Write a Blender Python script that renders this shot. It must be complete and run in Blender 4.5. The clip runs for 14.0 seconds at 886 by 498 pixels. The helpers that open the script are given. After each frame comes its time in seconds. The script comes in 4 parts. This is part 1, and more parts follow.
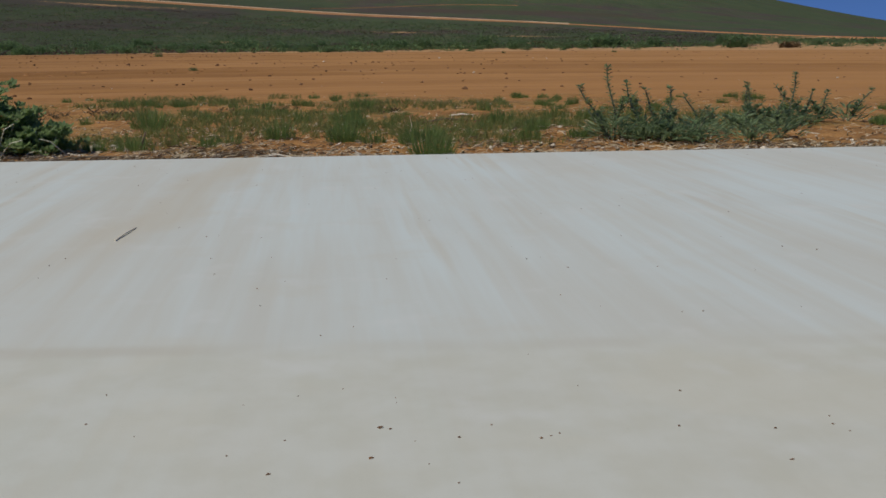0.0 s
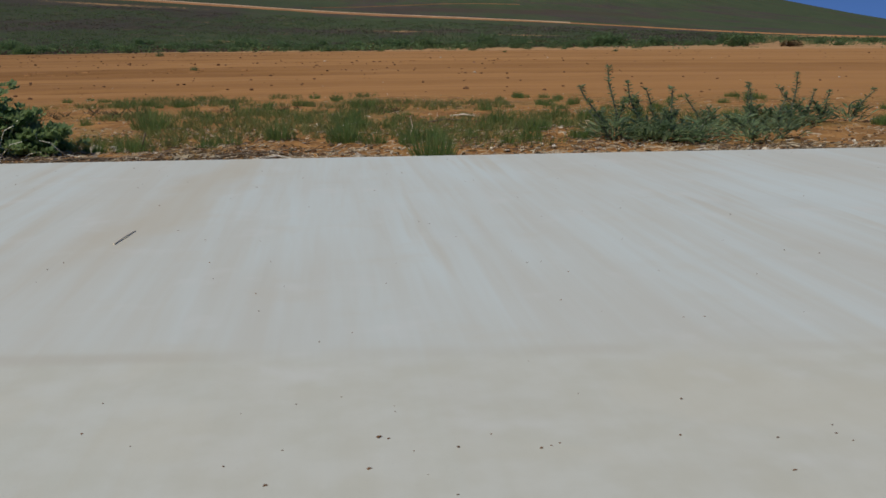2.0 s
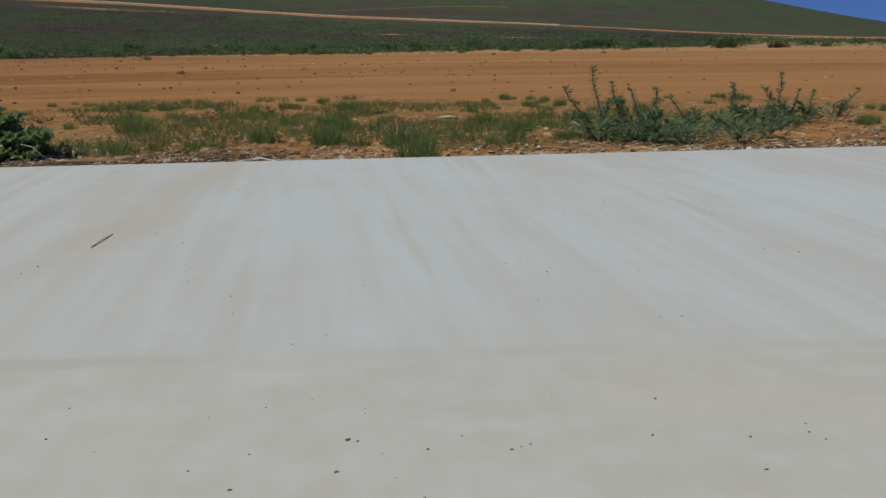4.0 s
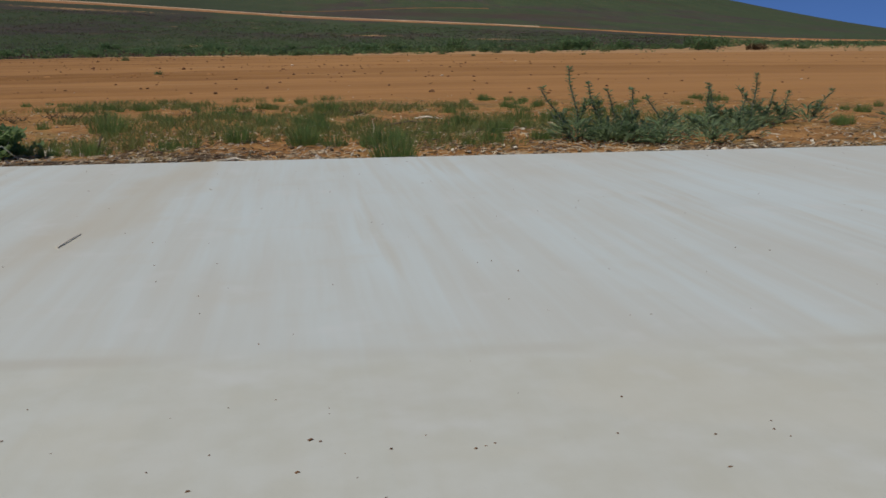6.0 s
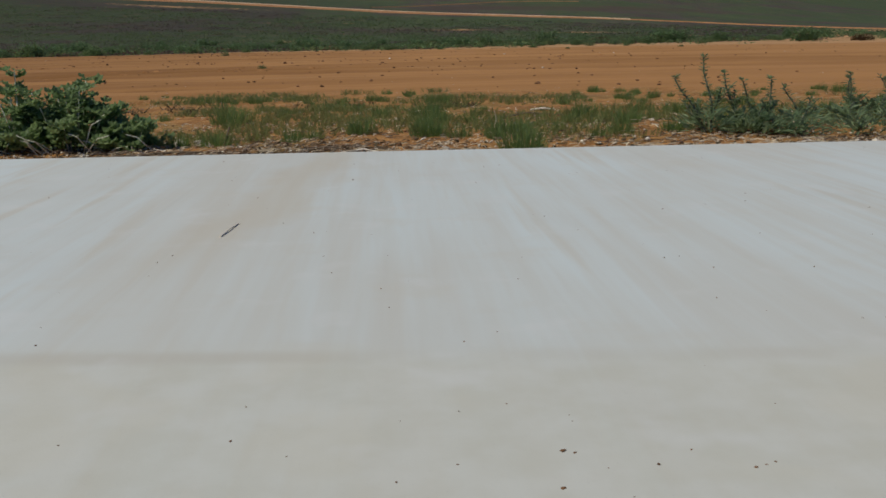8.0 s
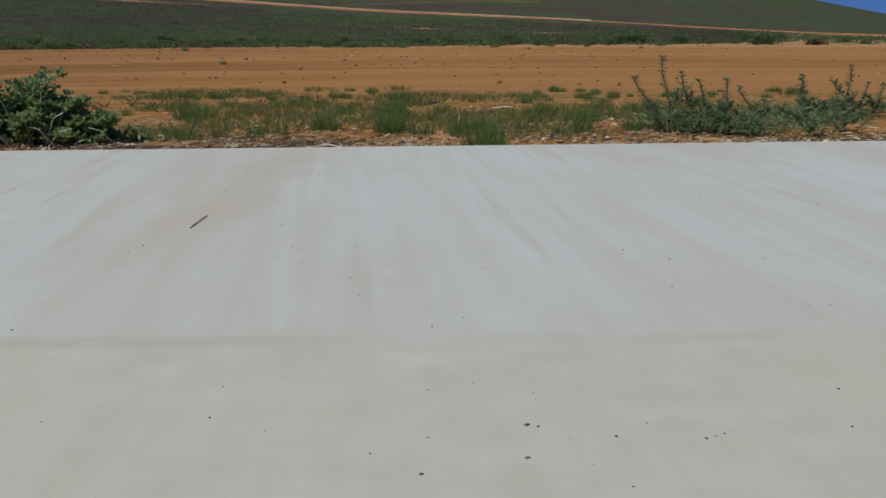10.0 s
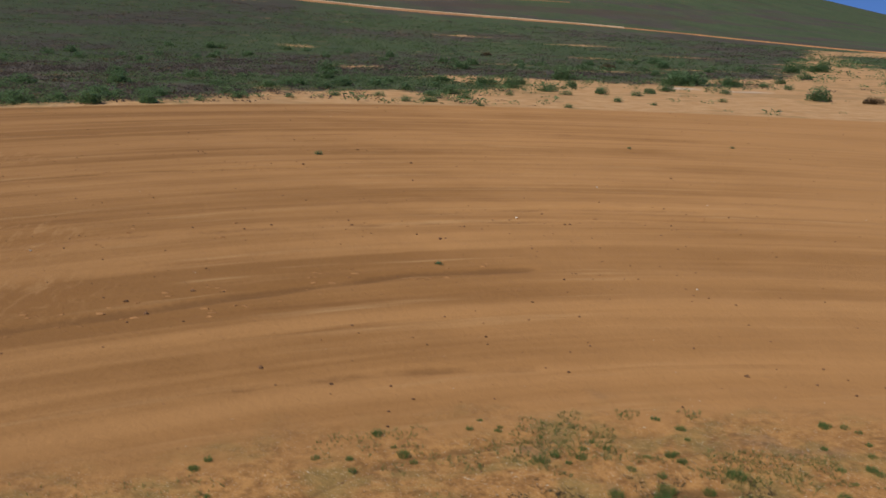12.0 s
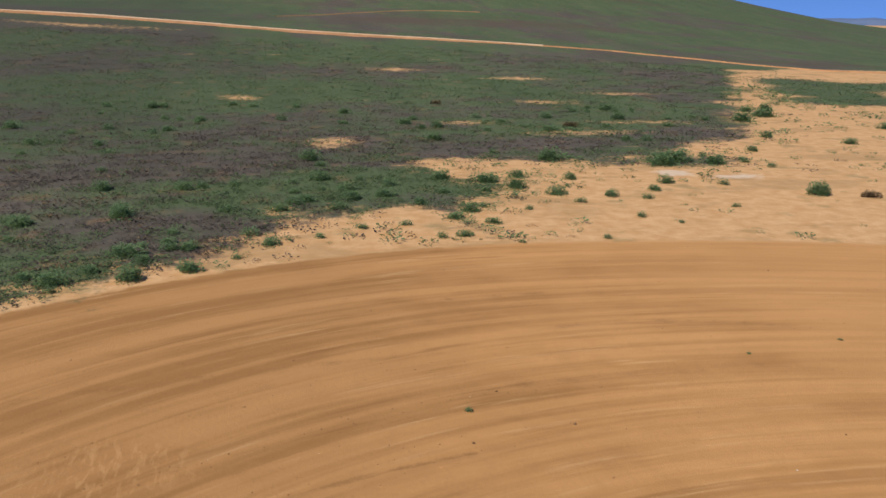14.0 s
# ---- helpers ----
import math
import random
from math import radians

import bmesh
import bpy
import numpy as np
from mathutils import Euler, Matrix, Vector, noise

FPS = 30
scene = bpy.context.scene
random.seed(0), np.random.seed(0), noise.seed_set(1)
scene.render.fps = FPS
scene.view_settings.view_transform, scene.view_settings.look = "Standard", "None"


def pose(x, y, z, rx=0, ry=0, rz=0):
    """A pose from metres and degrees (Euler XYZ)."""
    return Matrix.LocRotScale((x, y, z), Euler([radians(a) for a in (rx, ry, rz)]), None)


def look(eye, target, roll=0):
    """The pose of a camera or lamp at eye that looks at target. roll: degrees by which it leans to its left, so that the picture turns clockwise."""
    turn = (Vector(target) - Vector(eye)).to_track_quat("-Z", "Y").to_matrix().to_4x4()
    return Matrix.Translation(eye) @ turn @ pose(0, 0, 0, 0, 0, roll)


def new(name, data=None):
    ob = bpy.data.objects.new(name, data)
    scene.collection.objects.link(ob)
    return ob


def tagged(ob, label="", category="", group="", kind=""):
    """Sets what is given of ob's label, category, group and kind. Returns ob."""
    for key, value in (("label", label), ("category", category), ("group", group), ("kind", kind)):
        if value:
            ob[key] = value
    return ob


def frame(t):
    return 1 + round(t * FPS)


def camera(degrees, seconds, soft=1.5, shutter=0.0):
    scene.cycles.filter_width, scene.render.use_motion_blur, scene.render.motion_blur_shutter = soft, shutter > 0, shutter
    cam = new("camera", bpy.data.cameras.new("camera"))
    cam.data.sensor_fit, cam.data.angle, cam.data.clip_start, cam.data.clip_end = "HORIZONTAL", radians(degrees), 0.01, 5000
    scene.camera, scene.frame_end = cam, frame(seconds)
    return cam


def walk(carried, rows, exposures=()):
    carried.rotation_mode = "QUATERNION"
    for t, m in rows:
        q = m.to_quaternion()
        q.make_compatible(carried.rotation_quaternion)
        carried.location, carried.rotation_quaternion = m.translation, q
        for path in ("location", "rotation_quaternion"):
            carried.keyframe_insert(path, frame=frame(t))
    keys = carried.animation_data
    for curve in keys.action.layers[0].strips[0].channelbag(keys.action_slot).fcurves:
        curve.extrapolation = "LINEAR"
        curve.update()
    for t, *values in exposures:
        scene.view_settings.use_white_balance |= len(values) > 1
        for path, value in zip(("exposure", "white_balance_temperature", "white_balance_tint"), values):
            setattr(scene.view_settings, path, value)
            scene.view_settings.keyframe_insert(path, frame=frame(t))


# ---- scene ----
cam = camera(52.0, 14.0, soft=1.6, shutter=0.12)

PATH = [
    (0, (-0.043, -0.006, 0.409), (0.197, 1.929, -0.035), -0.35),
    (0.5, (-0.043, -0.01, 0.413), (0.195, 1.925, -0.037), -0.45),
    (1, (-0.039, 0.0, 0.415), (0.197, 1.935, -0.034), -0.4),
    (1.5, (-0.037, 0.005, 0.412), (0.198, 1.94, -0.038), -0.4),
    (2, (-0.039, 0.005, 0.416), (0.198, 1.94, -0.03), -0.4),
    (2.5, (-0.039, 0.004, 0.412), (0.198, 1.94, -0.029), -0.5),
    (3, (-0.034, 0.013, 0.41), (0.207, 1.95, -0.028), -0.6),
    (5.5, (0.005, 0.011, 0.411), (0.297, 1.939, -0.034), -0.5),
    (6, (0.005, 0.018, 0.404), (0.304, 1.946, -0.034), -0.5),
    (6.5, (0.003, 0.031, 0.41), (0.301, 1.957, -0.035), -0.45),
    (7, (-0.003, 0.029, 0.401), (0.269, 1.959, -0.047), -0.6),
    (7.5, (-0.085, 0.082, 0.396), (0.003, 2.028, -0.056), -0.8),
    (7.7, (-0.149, 0.128, 0.384), (-0.054, 2.074, -0.063), -0.9),
    (10, (-0.169, 0.077, 0.38), (0.029, 2.015, -0.071), -0.15),
    (10.5, (-0.332, 0.05, 0.46), (-0.171, 1.996, 0.031), 0.05),
    (11, (-0.94, -0.136, 1.116), (-0.83, 1.798, 0.625), 1.2),
    (11.5, (-1.854, -0.338, 2.352), (-1.712, 1.598, 1.87), 1.7),
    (12, (-3.104, -0.587, 3.774), (-2.932, 1.347, 3.293), 1.9),
    (12.5, (-4.645, -0.316, 5.285), (-4.445, 1.617, 4.812), 2.0),
    (13, (-6.354, 0.423, 6.895), (-6.141, 2.353, 6.415), 1.7),
    (13.5, (-8.277, 1.514, 8.687), (-8.007, 3.434, 8.198), 1.3),
    (14, (-9.693, 3.314, 10.307), (-9.303, 5.212, 9.811), 0.8),
]
walk(cam, [(t, look(eye, target, roll)) for t, eye, target, roll in PATH],
     exposures=[(0, -0.42), (10.6, -0.40), (11.2, -0.46), (11.5, -0.38), (12.0, 0.0), (12.5, 0.28), (13.0, 0.42), (14.0, 0.5)])

# ---- light ----
SUN_AZ, SUN_EL = -122.0, 50.0          # degrees clockwise from +y, and above the horizon
world = bpy.data.worlds.new("sky")
scene.world = world
world.use_nodes = True
wn = world.node_tree.nodes
sky = wn.new("ShaderNodeTexSky")
sky.sky_type = "NISHITA"
sky.sun_disc = False
sky.sun_elevation, sky.sun_rotation = radians(SUN_EL), radians(SUN_AZ)
sky.altitude = 2500.0
sky.air_density, sky.dust_density, sky.ozone_density = 0.8, 0.0, 5.0
wn["Background"].inputs["Strength"].default_value = 0.105
tint = wn.new("ShaderNodeMix")
tint.data_type, tint.blend_type = "RGBA", "MULTIPLY"
tint.inputs[0].default_value, tint.inputs[7].default_value = 1.0, (0.62, 0.76, 1.0, 1.0)
# a clean dry sky: the deep blue reaches down to the horizon
coord, lift, unit = wn.new("ShaderNodeTexCoord"), wn.new("ShaderNodeVectorMath"), wn.new("ShaderNodeVectorMath")
lift.operation, unit.operation = "ADD", "NORMALIZE"
lift.inputs[1].default_value = (0.0, 0.0, 0.19)
world.node_tree.links.new(coord.outputs["Generated"], lift.inputs[0])
world.node_tree.links.new(lift.outputs[0], unit.inputs[0])
world.node_tree.links.new(unit.outputs[0], sky.inputs["Vector"])
world.node_tree.links.new(sky.outputs["Color"], tint.inputs[6])
world.node_tree.links.new(tint.outputs[2], wn["Background"].inputs["Color"])
sun = new("sun", bpy.data.lights.new("sun", "SUN"))
sun.data.energy, sun.data.angle, sun.data.color = 3.6, radians(0.53), (1.0, 0.95, 0.84)
SUN_DIR = Vector((math.sin(radians(SUN_AZ)) * math.cos(radians(SUN_EL)), math.cos(radians(SUN_AZ)) * math.cos(radians(SUN_EL)), math.sin(radians(SUN_EL))))
sun.matrix_world = look(SUN_DIR * 60, (0, 0, 0))


# ---- node helpers ----
class Mat:
    def __init__(self, name, rough=0.9, spec=0.3):
        self.m = bpy.data.materials.new(name)
        self.m.use_nodes = True
        self.t = self.m.node_tree
        self.b = self.t.nodes["Principled BSDF"]
        self.b.inputs["Roughness"].default_value = rough
        self.b.inputs["Specular IOR Level"].default_value = spec

    def n(self, kind, **kw):
        return self.t.nodes.new("ShaderNode" + kind)

    def put(self, socket, value):
        if hasattr(value, "is_output"):
            self.t.links.new(value, socket)
        else:
            socket.default_value = value

    def pos(self):
        return self.n("NewGeometry").outputs["Position"]

    def scaled(self, vec, s):
        k = self.n("VectorMath")
        k.operation = "MULTIPLY"
        self.put(k.inputs[0], vec)
        k.inputs[1].default_value = s
        return k.outputs[0]

    def noise(self, vec, scale, detail=3.0, rough=0.55, warp=0.0):
        k = self.n("TexNoise")
        self.put(k.inputs["Vector"], vec)
        k.inputs["Scale"].default_value, k.inputs["Detail"].default_value = scale, detail
        k.inputs["Roughness"].default_value, k.inputs["Distortion"].default_value = rough, warp
        return k.outputs["Fac"]

    def math(self, op, a, b=0.0, c=0.0):
        k = self.n("Math")
        k.operation = op
        for s, v in zip(k.inputs, (a, b, c)):
            self.put(s, v)
        return k.outputs[0]

    def step(self, v, lo, hi):
        k = self.n("MapRange")
        k.interpolation_type = "SMOOTHSTEP"
        self.put(k.inputs["Value"], v)
        k.inputs["From Min"].default_value, k.inputs["From Max"].default_value = lo, hi
        return k.outputs["Result"]

    def mix(self, f, a, b):
        k = self.n("Mix")
        k.data_type = "RGBA"
        self.put(k.inputs[0], f)
        for s, v in ((k.inputs[6], a), (k.inputs[7], b)):
            self.put(s, (*v, 1.0) if isinstance(v, tuple) else v)
        return k.outputs[2]

    def attr(self, name):
        k = self.n("Attribute")
        k.attribute_name = name
        return k.outputs["Fac"]

    def bump(self, h, strength, distance):
        k = self.n("Bump")
        k.inputs["Strength"].default_value, k.inputs["Distance"].default_value = strength, distance
        self.put(k.inputs["Height"], h)
        self.t.links.new(k.outputs["Normal"], self.b.inputs["Normal"])

    def colour(self, c):
        self.put(self.b.inputs["Base Color"], c if hasattr(c, "is_output") else (*c, 1.0))
        return self.m


def ground_material():
    a = Mat("soil_and_scrub", 0.95, 0.15)
    p = a.pos()
    big, mid, fine, grit = a.noise(p, 0.12, 4), a.noise(p, 1.1, 5, 0.6), a.noise(p, 9.0, 4, 0.65), a.noise(p, 70.0, 2)
    # bare turning circle: long bands and streaks along the wheel tracks
    uv = a.n("CombineXYZ")
    a.put(uv.inputs[0], a.math("MULTIPLY", a.attr("track_u"), 0.05))
    a.put(uv.inputs[1], a.attr("track_v"))
    wide = a.noise(a.scaled(uv.outputs[0], (1.0, 1.0, 1.0)), 0.42, 2, 0.5, 0.5)
    thin = a.noise(a.scaled(uv.outputs[0], (0.8, 1.0, 1.0)), 1.35, 3, 0.55, 0.5)
    hair = a.noise(a.scaled(uv.outputs[0], (1.4, 1.0, 1.0)), 5.0, 3, 0.6, 0.3)
    streak = a.math("ADD", a.math("MULTIPLY", wide, 0.42), a.math("ADD", a.math("MULTIPLY", thin, 0.46), a.math("MULTIPLY", hair, 0.12)))
    worn = a.step(a.math("ADD", a.noise(a.scaled(p, (0.6, 1.0, 1.0)), 0.16, 3, 0.55, 0.5), a.math("MULTIPLY", a.noise(p, 0.6, 4, 0.6), 0.25)), 0.50, 0.74)
    dirt = a.mix(a.step(a.math("ADD", streak, a.math("MULTIPLY", a.math("SUBTRACT", a.noise(a.scaled(p, (0.5, 1.0, 1.0)), 0.45, 5, 0.65), 0.5), 0.22)), 0.38, 0.61), (0.278, 0.133, 0.043), (0.445, 0.228, 0.084))
    # dust swept up between the wheels, in broken pale ridges
    ridge = a.math("ADD", a.math("MULTIPLY", hair, 0.35), a.math("MULTIPLY", a.noise(a.scaled(uv.outputs[0], (1.2, 1.0, 1.0)), 1.9, 3, 0.6, 0.6), 0.65))
    dirt = a.mix(a.math("MULTIPLY", a.step(ridge, 0.55, 0.66), a.math("MULTIPLY", worn, 0.65)), dirt, (0.53, 0.32, 0.145))
    # bare red subsoil in the worn grooves
    groove = a.noise(a.scaled(uv.outputs[0], (1.1, 1.0, 1.0)), 1.6, 3, 0.55, 0.7)
    dirt = a.mix(a.math("MULTIPLY", a.step(groove, 0.41, 0.30), a.math("MULTIPLY", worn, 0.6)), dirt, (0.190, 0.082, 0.026))
    dirt = a.mix(a.math("MULTIPLY", a.step(mid, 0.5, 0.75), 0.45), dirt, (0.36, 0.18, 0.066))
    # darker soil along the ruts, with their shade put into the colour
    dirt = a.mix(a.math("MULTIPLY", a.step(a.math("ADD", a.attr("rut"), a.math("MULTIPLY", a.math("SUBTRACT", fine, 0.5), 0.5)), 0.2, 0.75), 0.62), dirt, (0.165, 0.076, 0.027))
    east = a.n("SeparateXYZ")
    a.put(east.inputs[0], p)
    smooth = a.math("ADD", a.math("MULTIPLY", east.outputs[0], 0.035), a.math("MULTIPLY", a.math("SUBTRACT", big, 0.5), 1.6))
    dirt = a.mix(a.math("MULTIPLY", a.step(smooth, -0.25, 0.45), 0.6), dirt, (0.46, 0.240, 0.092))
    # paler towards the slab, fading out west of x = -5
    dry = a.math("ADD", east.outputs[1], a.math("MULTIPLY", a.math("SUBTRACT", mid, 0.5), 5.0))
    dirt = a.mix(a.math("MULTIPLY", a.step(dry, 13.0, 9.0), a.math("MULTIPLY", a.step(east.outputs[0], -5.0, 0.0), 0.4)), dirt, (0.43, 0.218, 0.080))
    # darker towards the west, with an uneven border
    west_tone = a.math("ADD", east.outputs[0], a.math("MULTIPLY", a.math("SUBTRACT", big, 0.5), 14.0))
    dirt = a.mix(a.math("MULTIPLY", a.step(west_tone, 2.0, -10.0), 0.32), dirt, (0.225, 0.115, 0.043))
    # patches where lugged tyres have turned on the spot
    lug = a.step(a.noise(a.scaled(p, (4.5, 1.2, 1.0)), 1.0, 4, 0.65, 0.5), 0.48, 0.66)
    for cx, cy, rad in ((-9.3, 14.6, 2.3), (-13.5, 23.5, 2.6), (-7.6, 11.6, 1.3)):
        off = a.n("VectorMath")
        off.operation = "DISTANCE"
        a.put(off.inputs[0], a.scaled(p, (1.0, 1.0, 0.0)))
        off.inputs[1].default_value = (cx, cy, 0.0)
        here = a.step(a.math("ADD", off.outputs["Value"], a.math("MULTIPLY", a.math("SUBTRACT", mid, 0.5), 2.4)), rad, rad * 0.35)
        dirt = a.mix(a.math("MULTIPLY", here, 0.3), dirt, (0.25, 0.115, 0.037))
        dirt = a.mix(a.math("MULTIPLY", a.math("MULTIPLY", here, lug), 0.38), dirt, (0.50, 0.285, 0.120))
    # pale sand past its rim
    sand = a.mix(a.step(mid, 0.3, 0.7), (0.45, 0.25, 0.105), (0.55, 0.335, 0.165))
    sand = a.mix(a.math("MULTIPLY", a.step(fine, 0.5, 0.75), 0.5), sand, (0.36, 0.20, 0.085))
    sand = a.mix(a.math("MULTIPLY", a.step(a.noise(p, 0.7, 5, 0.65), 0.54, 0.72), 0.4), sand, (0.33, 0.195, 0.085))
    tread = a.noise(a.scaled(p, (0.6, 1.0, 1.0)), 0.22, 5, 0.6, 0.8)
    sand = a.mix(a.math("MULTIPLY", a.step(tread, 0.5, 0.66), 0.6), sand, (0.31, 0.19, 0.085))
    sand = a.mix(a.math("MULTIPLY", a.step(a.noise(p, 0.33, 4), 0.58, 0.7), 0.55), sand, (0.20, 0.16, 0.07))
    sand = a.mix(a.math("MULTIPLY", a.step(a.math("ADD", a.attr("pale"), a.math("MULTIPLY", a.math("SUBTRACT", mid, 0.5), 0.9)), 0.25, 0.6), 0.7), sand, (0.54, 0.44, 0.34))
    c = a.mix(a.step(a.math("ADD", a.attr("sd_far"), a.math("MULTIPLY", a.math("SUBTRACT", mid, 0.5), 1.2)), -0.25, 0.3), sand, dirt)
    # orange gritty verge along the slab
    verge = a.mix(a.step(fine, 0.30, 0.66), (0.235, 0.113, 0.038), (0.46, 0.236, 0.080))
    verge = a.mix(a.math("MULTIPLY", a.step(mid, 0.53, 0.67), 0.45), verge, (0.19, 0.112, 0.048))
    verge = a.mix(a.math("MULTIPLY", a.step(a.noise(p, 0.8, 4, 0.6), 0.57, 0.70), 0.5), verge, (0.185, 0.135, 0.088))
    # a film of seedlings and moss
    verge = a.mix(a.math("MULTIPLY", a.step(a.noise(p, 1.3, 5, 0.65, 0.4), 0.46, 0.64), 0.5), verge, (0.225, 0.180, 0.062))
    speckle = a.noise(p, 34.0, 3, 0.7)
    verge = a.mix(a.math("MULTIPLY", a.step(speckle, 0.58, 0.70), 0.30), verge, (0.52, 0.33, 0.15))
    verge = a.mix(a.math("MULTIPLY", a.step(speckle, 0.42, 0.32), 0.6), verge, (0.11, 0.060, 0.026))
    verge = a.mix(a.math("MULTIPLY", a.step(grit, 0.64, 0.72), 0.8), verge, (0.70, 0.58, 0.42))
    verge = a.mix(a.math("MULTIPLY", a.step(grit, 0.36, 0.28), 0.7), verge, (0.08, 0.045, 0.025))
    c = a.mix(a.step(a.math("ADD", a.attr("sd_verge"), a.math("MULTIPLY", a.math("SUBTRACT", mid, 0.5), 2.4)), -0.5, 0.6), c, verge)
    # the verge ruts darkened again: litter tone plus painted shade
    c = a.mix(a.math("MULTIPLY", a.step(a.math("ADD", a.attr("rut"), a.math("MULTIPLY", a.math("SUBTRACT", fine, 0.5), 1.1)), 0.3, 0.8), a.math("ADD", 0.1, a.math("MULTIPLY", a.step(a.attr("sd_verge"), -0.5, 0.3), 0.55))), c, (0.12, 0.065, 0.028))
    c = a.mix(a.step(a.math("ADD", a.attr("dark_patch"), a.math("MULTIPLY", a.math("SUBTRACT", fine, 0.5), 0.5)), 0.3, 0.7), c, a.mix(fine, (0.075, 0.062, 0.046), (0.105, 0.088, 0.066)))
    # dry purple-grey scrub with green flushes and bare flecks, up on to the hill
    flat = a.scaled(p, (1.0, 1.0, 0.0))
    patch = a.noise(flat, 0.10, 5, 0.65, 0.8)
    wide_patch = a.noise(a.scaled(flat, (1.0, 0.35, 0.0)), 0.016, 4, 0.6, 1.0)
    tuss = a.math("ADD", a.math("MULTIPLY", a.noise(flat, 1.7, 4, 0.7), 0.6), a.math("MULTIPLY", a.noise(a.scaled(flat, (1.0, 0.3, 0.0)), 0.10, 5, 0.7), 0.4))
    grey = a.mix(a.step(tuss, 0.3, 0.7), (0.058, 0.048, 0.038), (0.108, 0.090, 0.070))
    green = a.mix(a.step(tuss, 0.3, 0.7), (0.046, 0.066, 0.030), (0.092, 0.119, 0.053))
    cover = a.math("ADD", a.math("MULTIPLY", patch, 0.5), a.math("MULTIPLY", wide_patch, 0.5))
    lush = a.math("ADD", a.attr("lush"), a.math("MULTIPLY", a.math("SUBTRACT", cover, 0.5), 3.0))
    scrub = a.mix(a.step(lush, -0.5, 0.35), grey, green)
    speck = a.noise(a.scaled(flat, (0.6, 1.0, 0.0)), 0.19, 5, 0.65)
    scrub = a.mix(a.math("MULTIPLY", a.step(a.noise(flat, 0.30, 5, 0.65), 0.54, 0.70), 0.5), scrub, (0.20, 0.115, 0.056))
    scrub = a.mix(a.math("MULTIPLY", a.step(speck, 0.66, 0.73), a.step(east.outputs[1], 215.0, 150.0)), scrub, (0.42, 0.25, 0.125))
    scrub = a.mix(a.math("MULTIPLY", a.step(a.noise(a.scaled(flat, (0.25, 1.0, 0.0)), 0.03, 4, 0.6, 0.5), 0.56, 0.66), 0.7), scrub, (0.085, 0.062, 0.042))
    edge = a.math("ADD", a.attr("sd_scrub"), a.math("MULTIPLY", a.math("SUBTRACT", a.noise(flat, 0.9, 6, 0.75), 0.5), 11.0))
    scrub = a.mix(a.math("MULTIPLY", a.step(a.math("ADD", east.outputs[0], a.math("MULTIPLY", a.math("SUBTRACT", wide_patch, 0.5), 50.0)), 10.0, -35.0), a.math("MULTIPLY", a.step(east.outputs[1], 55.0, 95.0), 0.4)), scrub, (0.036, 0.040, 0.027))
    c = a.mix(a.step(edge, -1.4, 1.4), c, scrub)
    h = a.math("ADD", a.math("MULTIPLY", fine, 0.6), a.math("ADD", a.math("MULTIPLY", grit, 0.15), a.math("MULTIPLY", streak, 0.9)))
    a.bump(h, 0.8, 0.03)
    return a.colour(c)


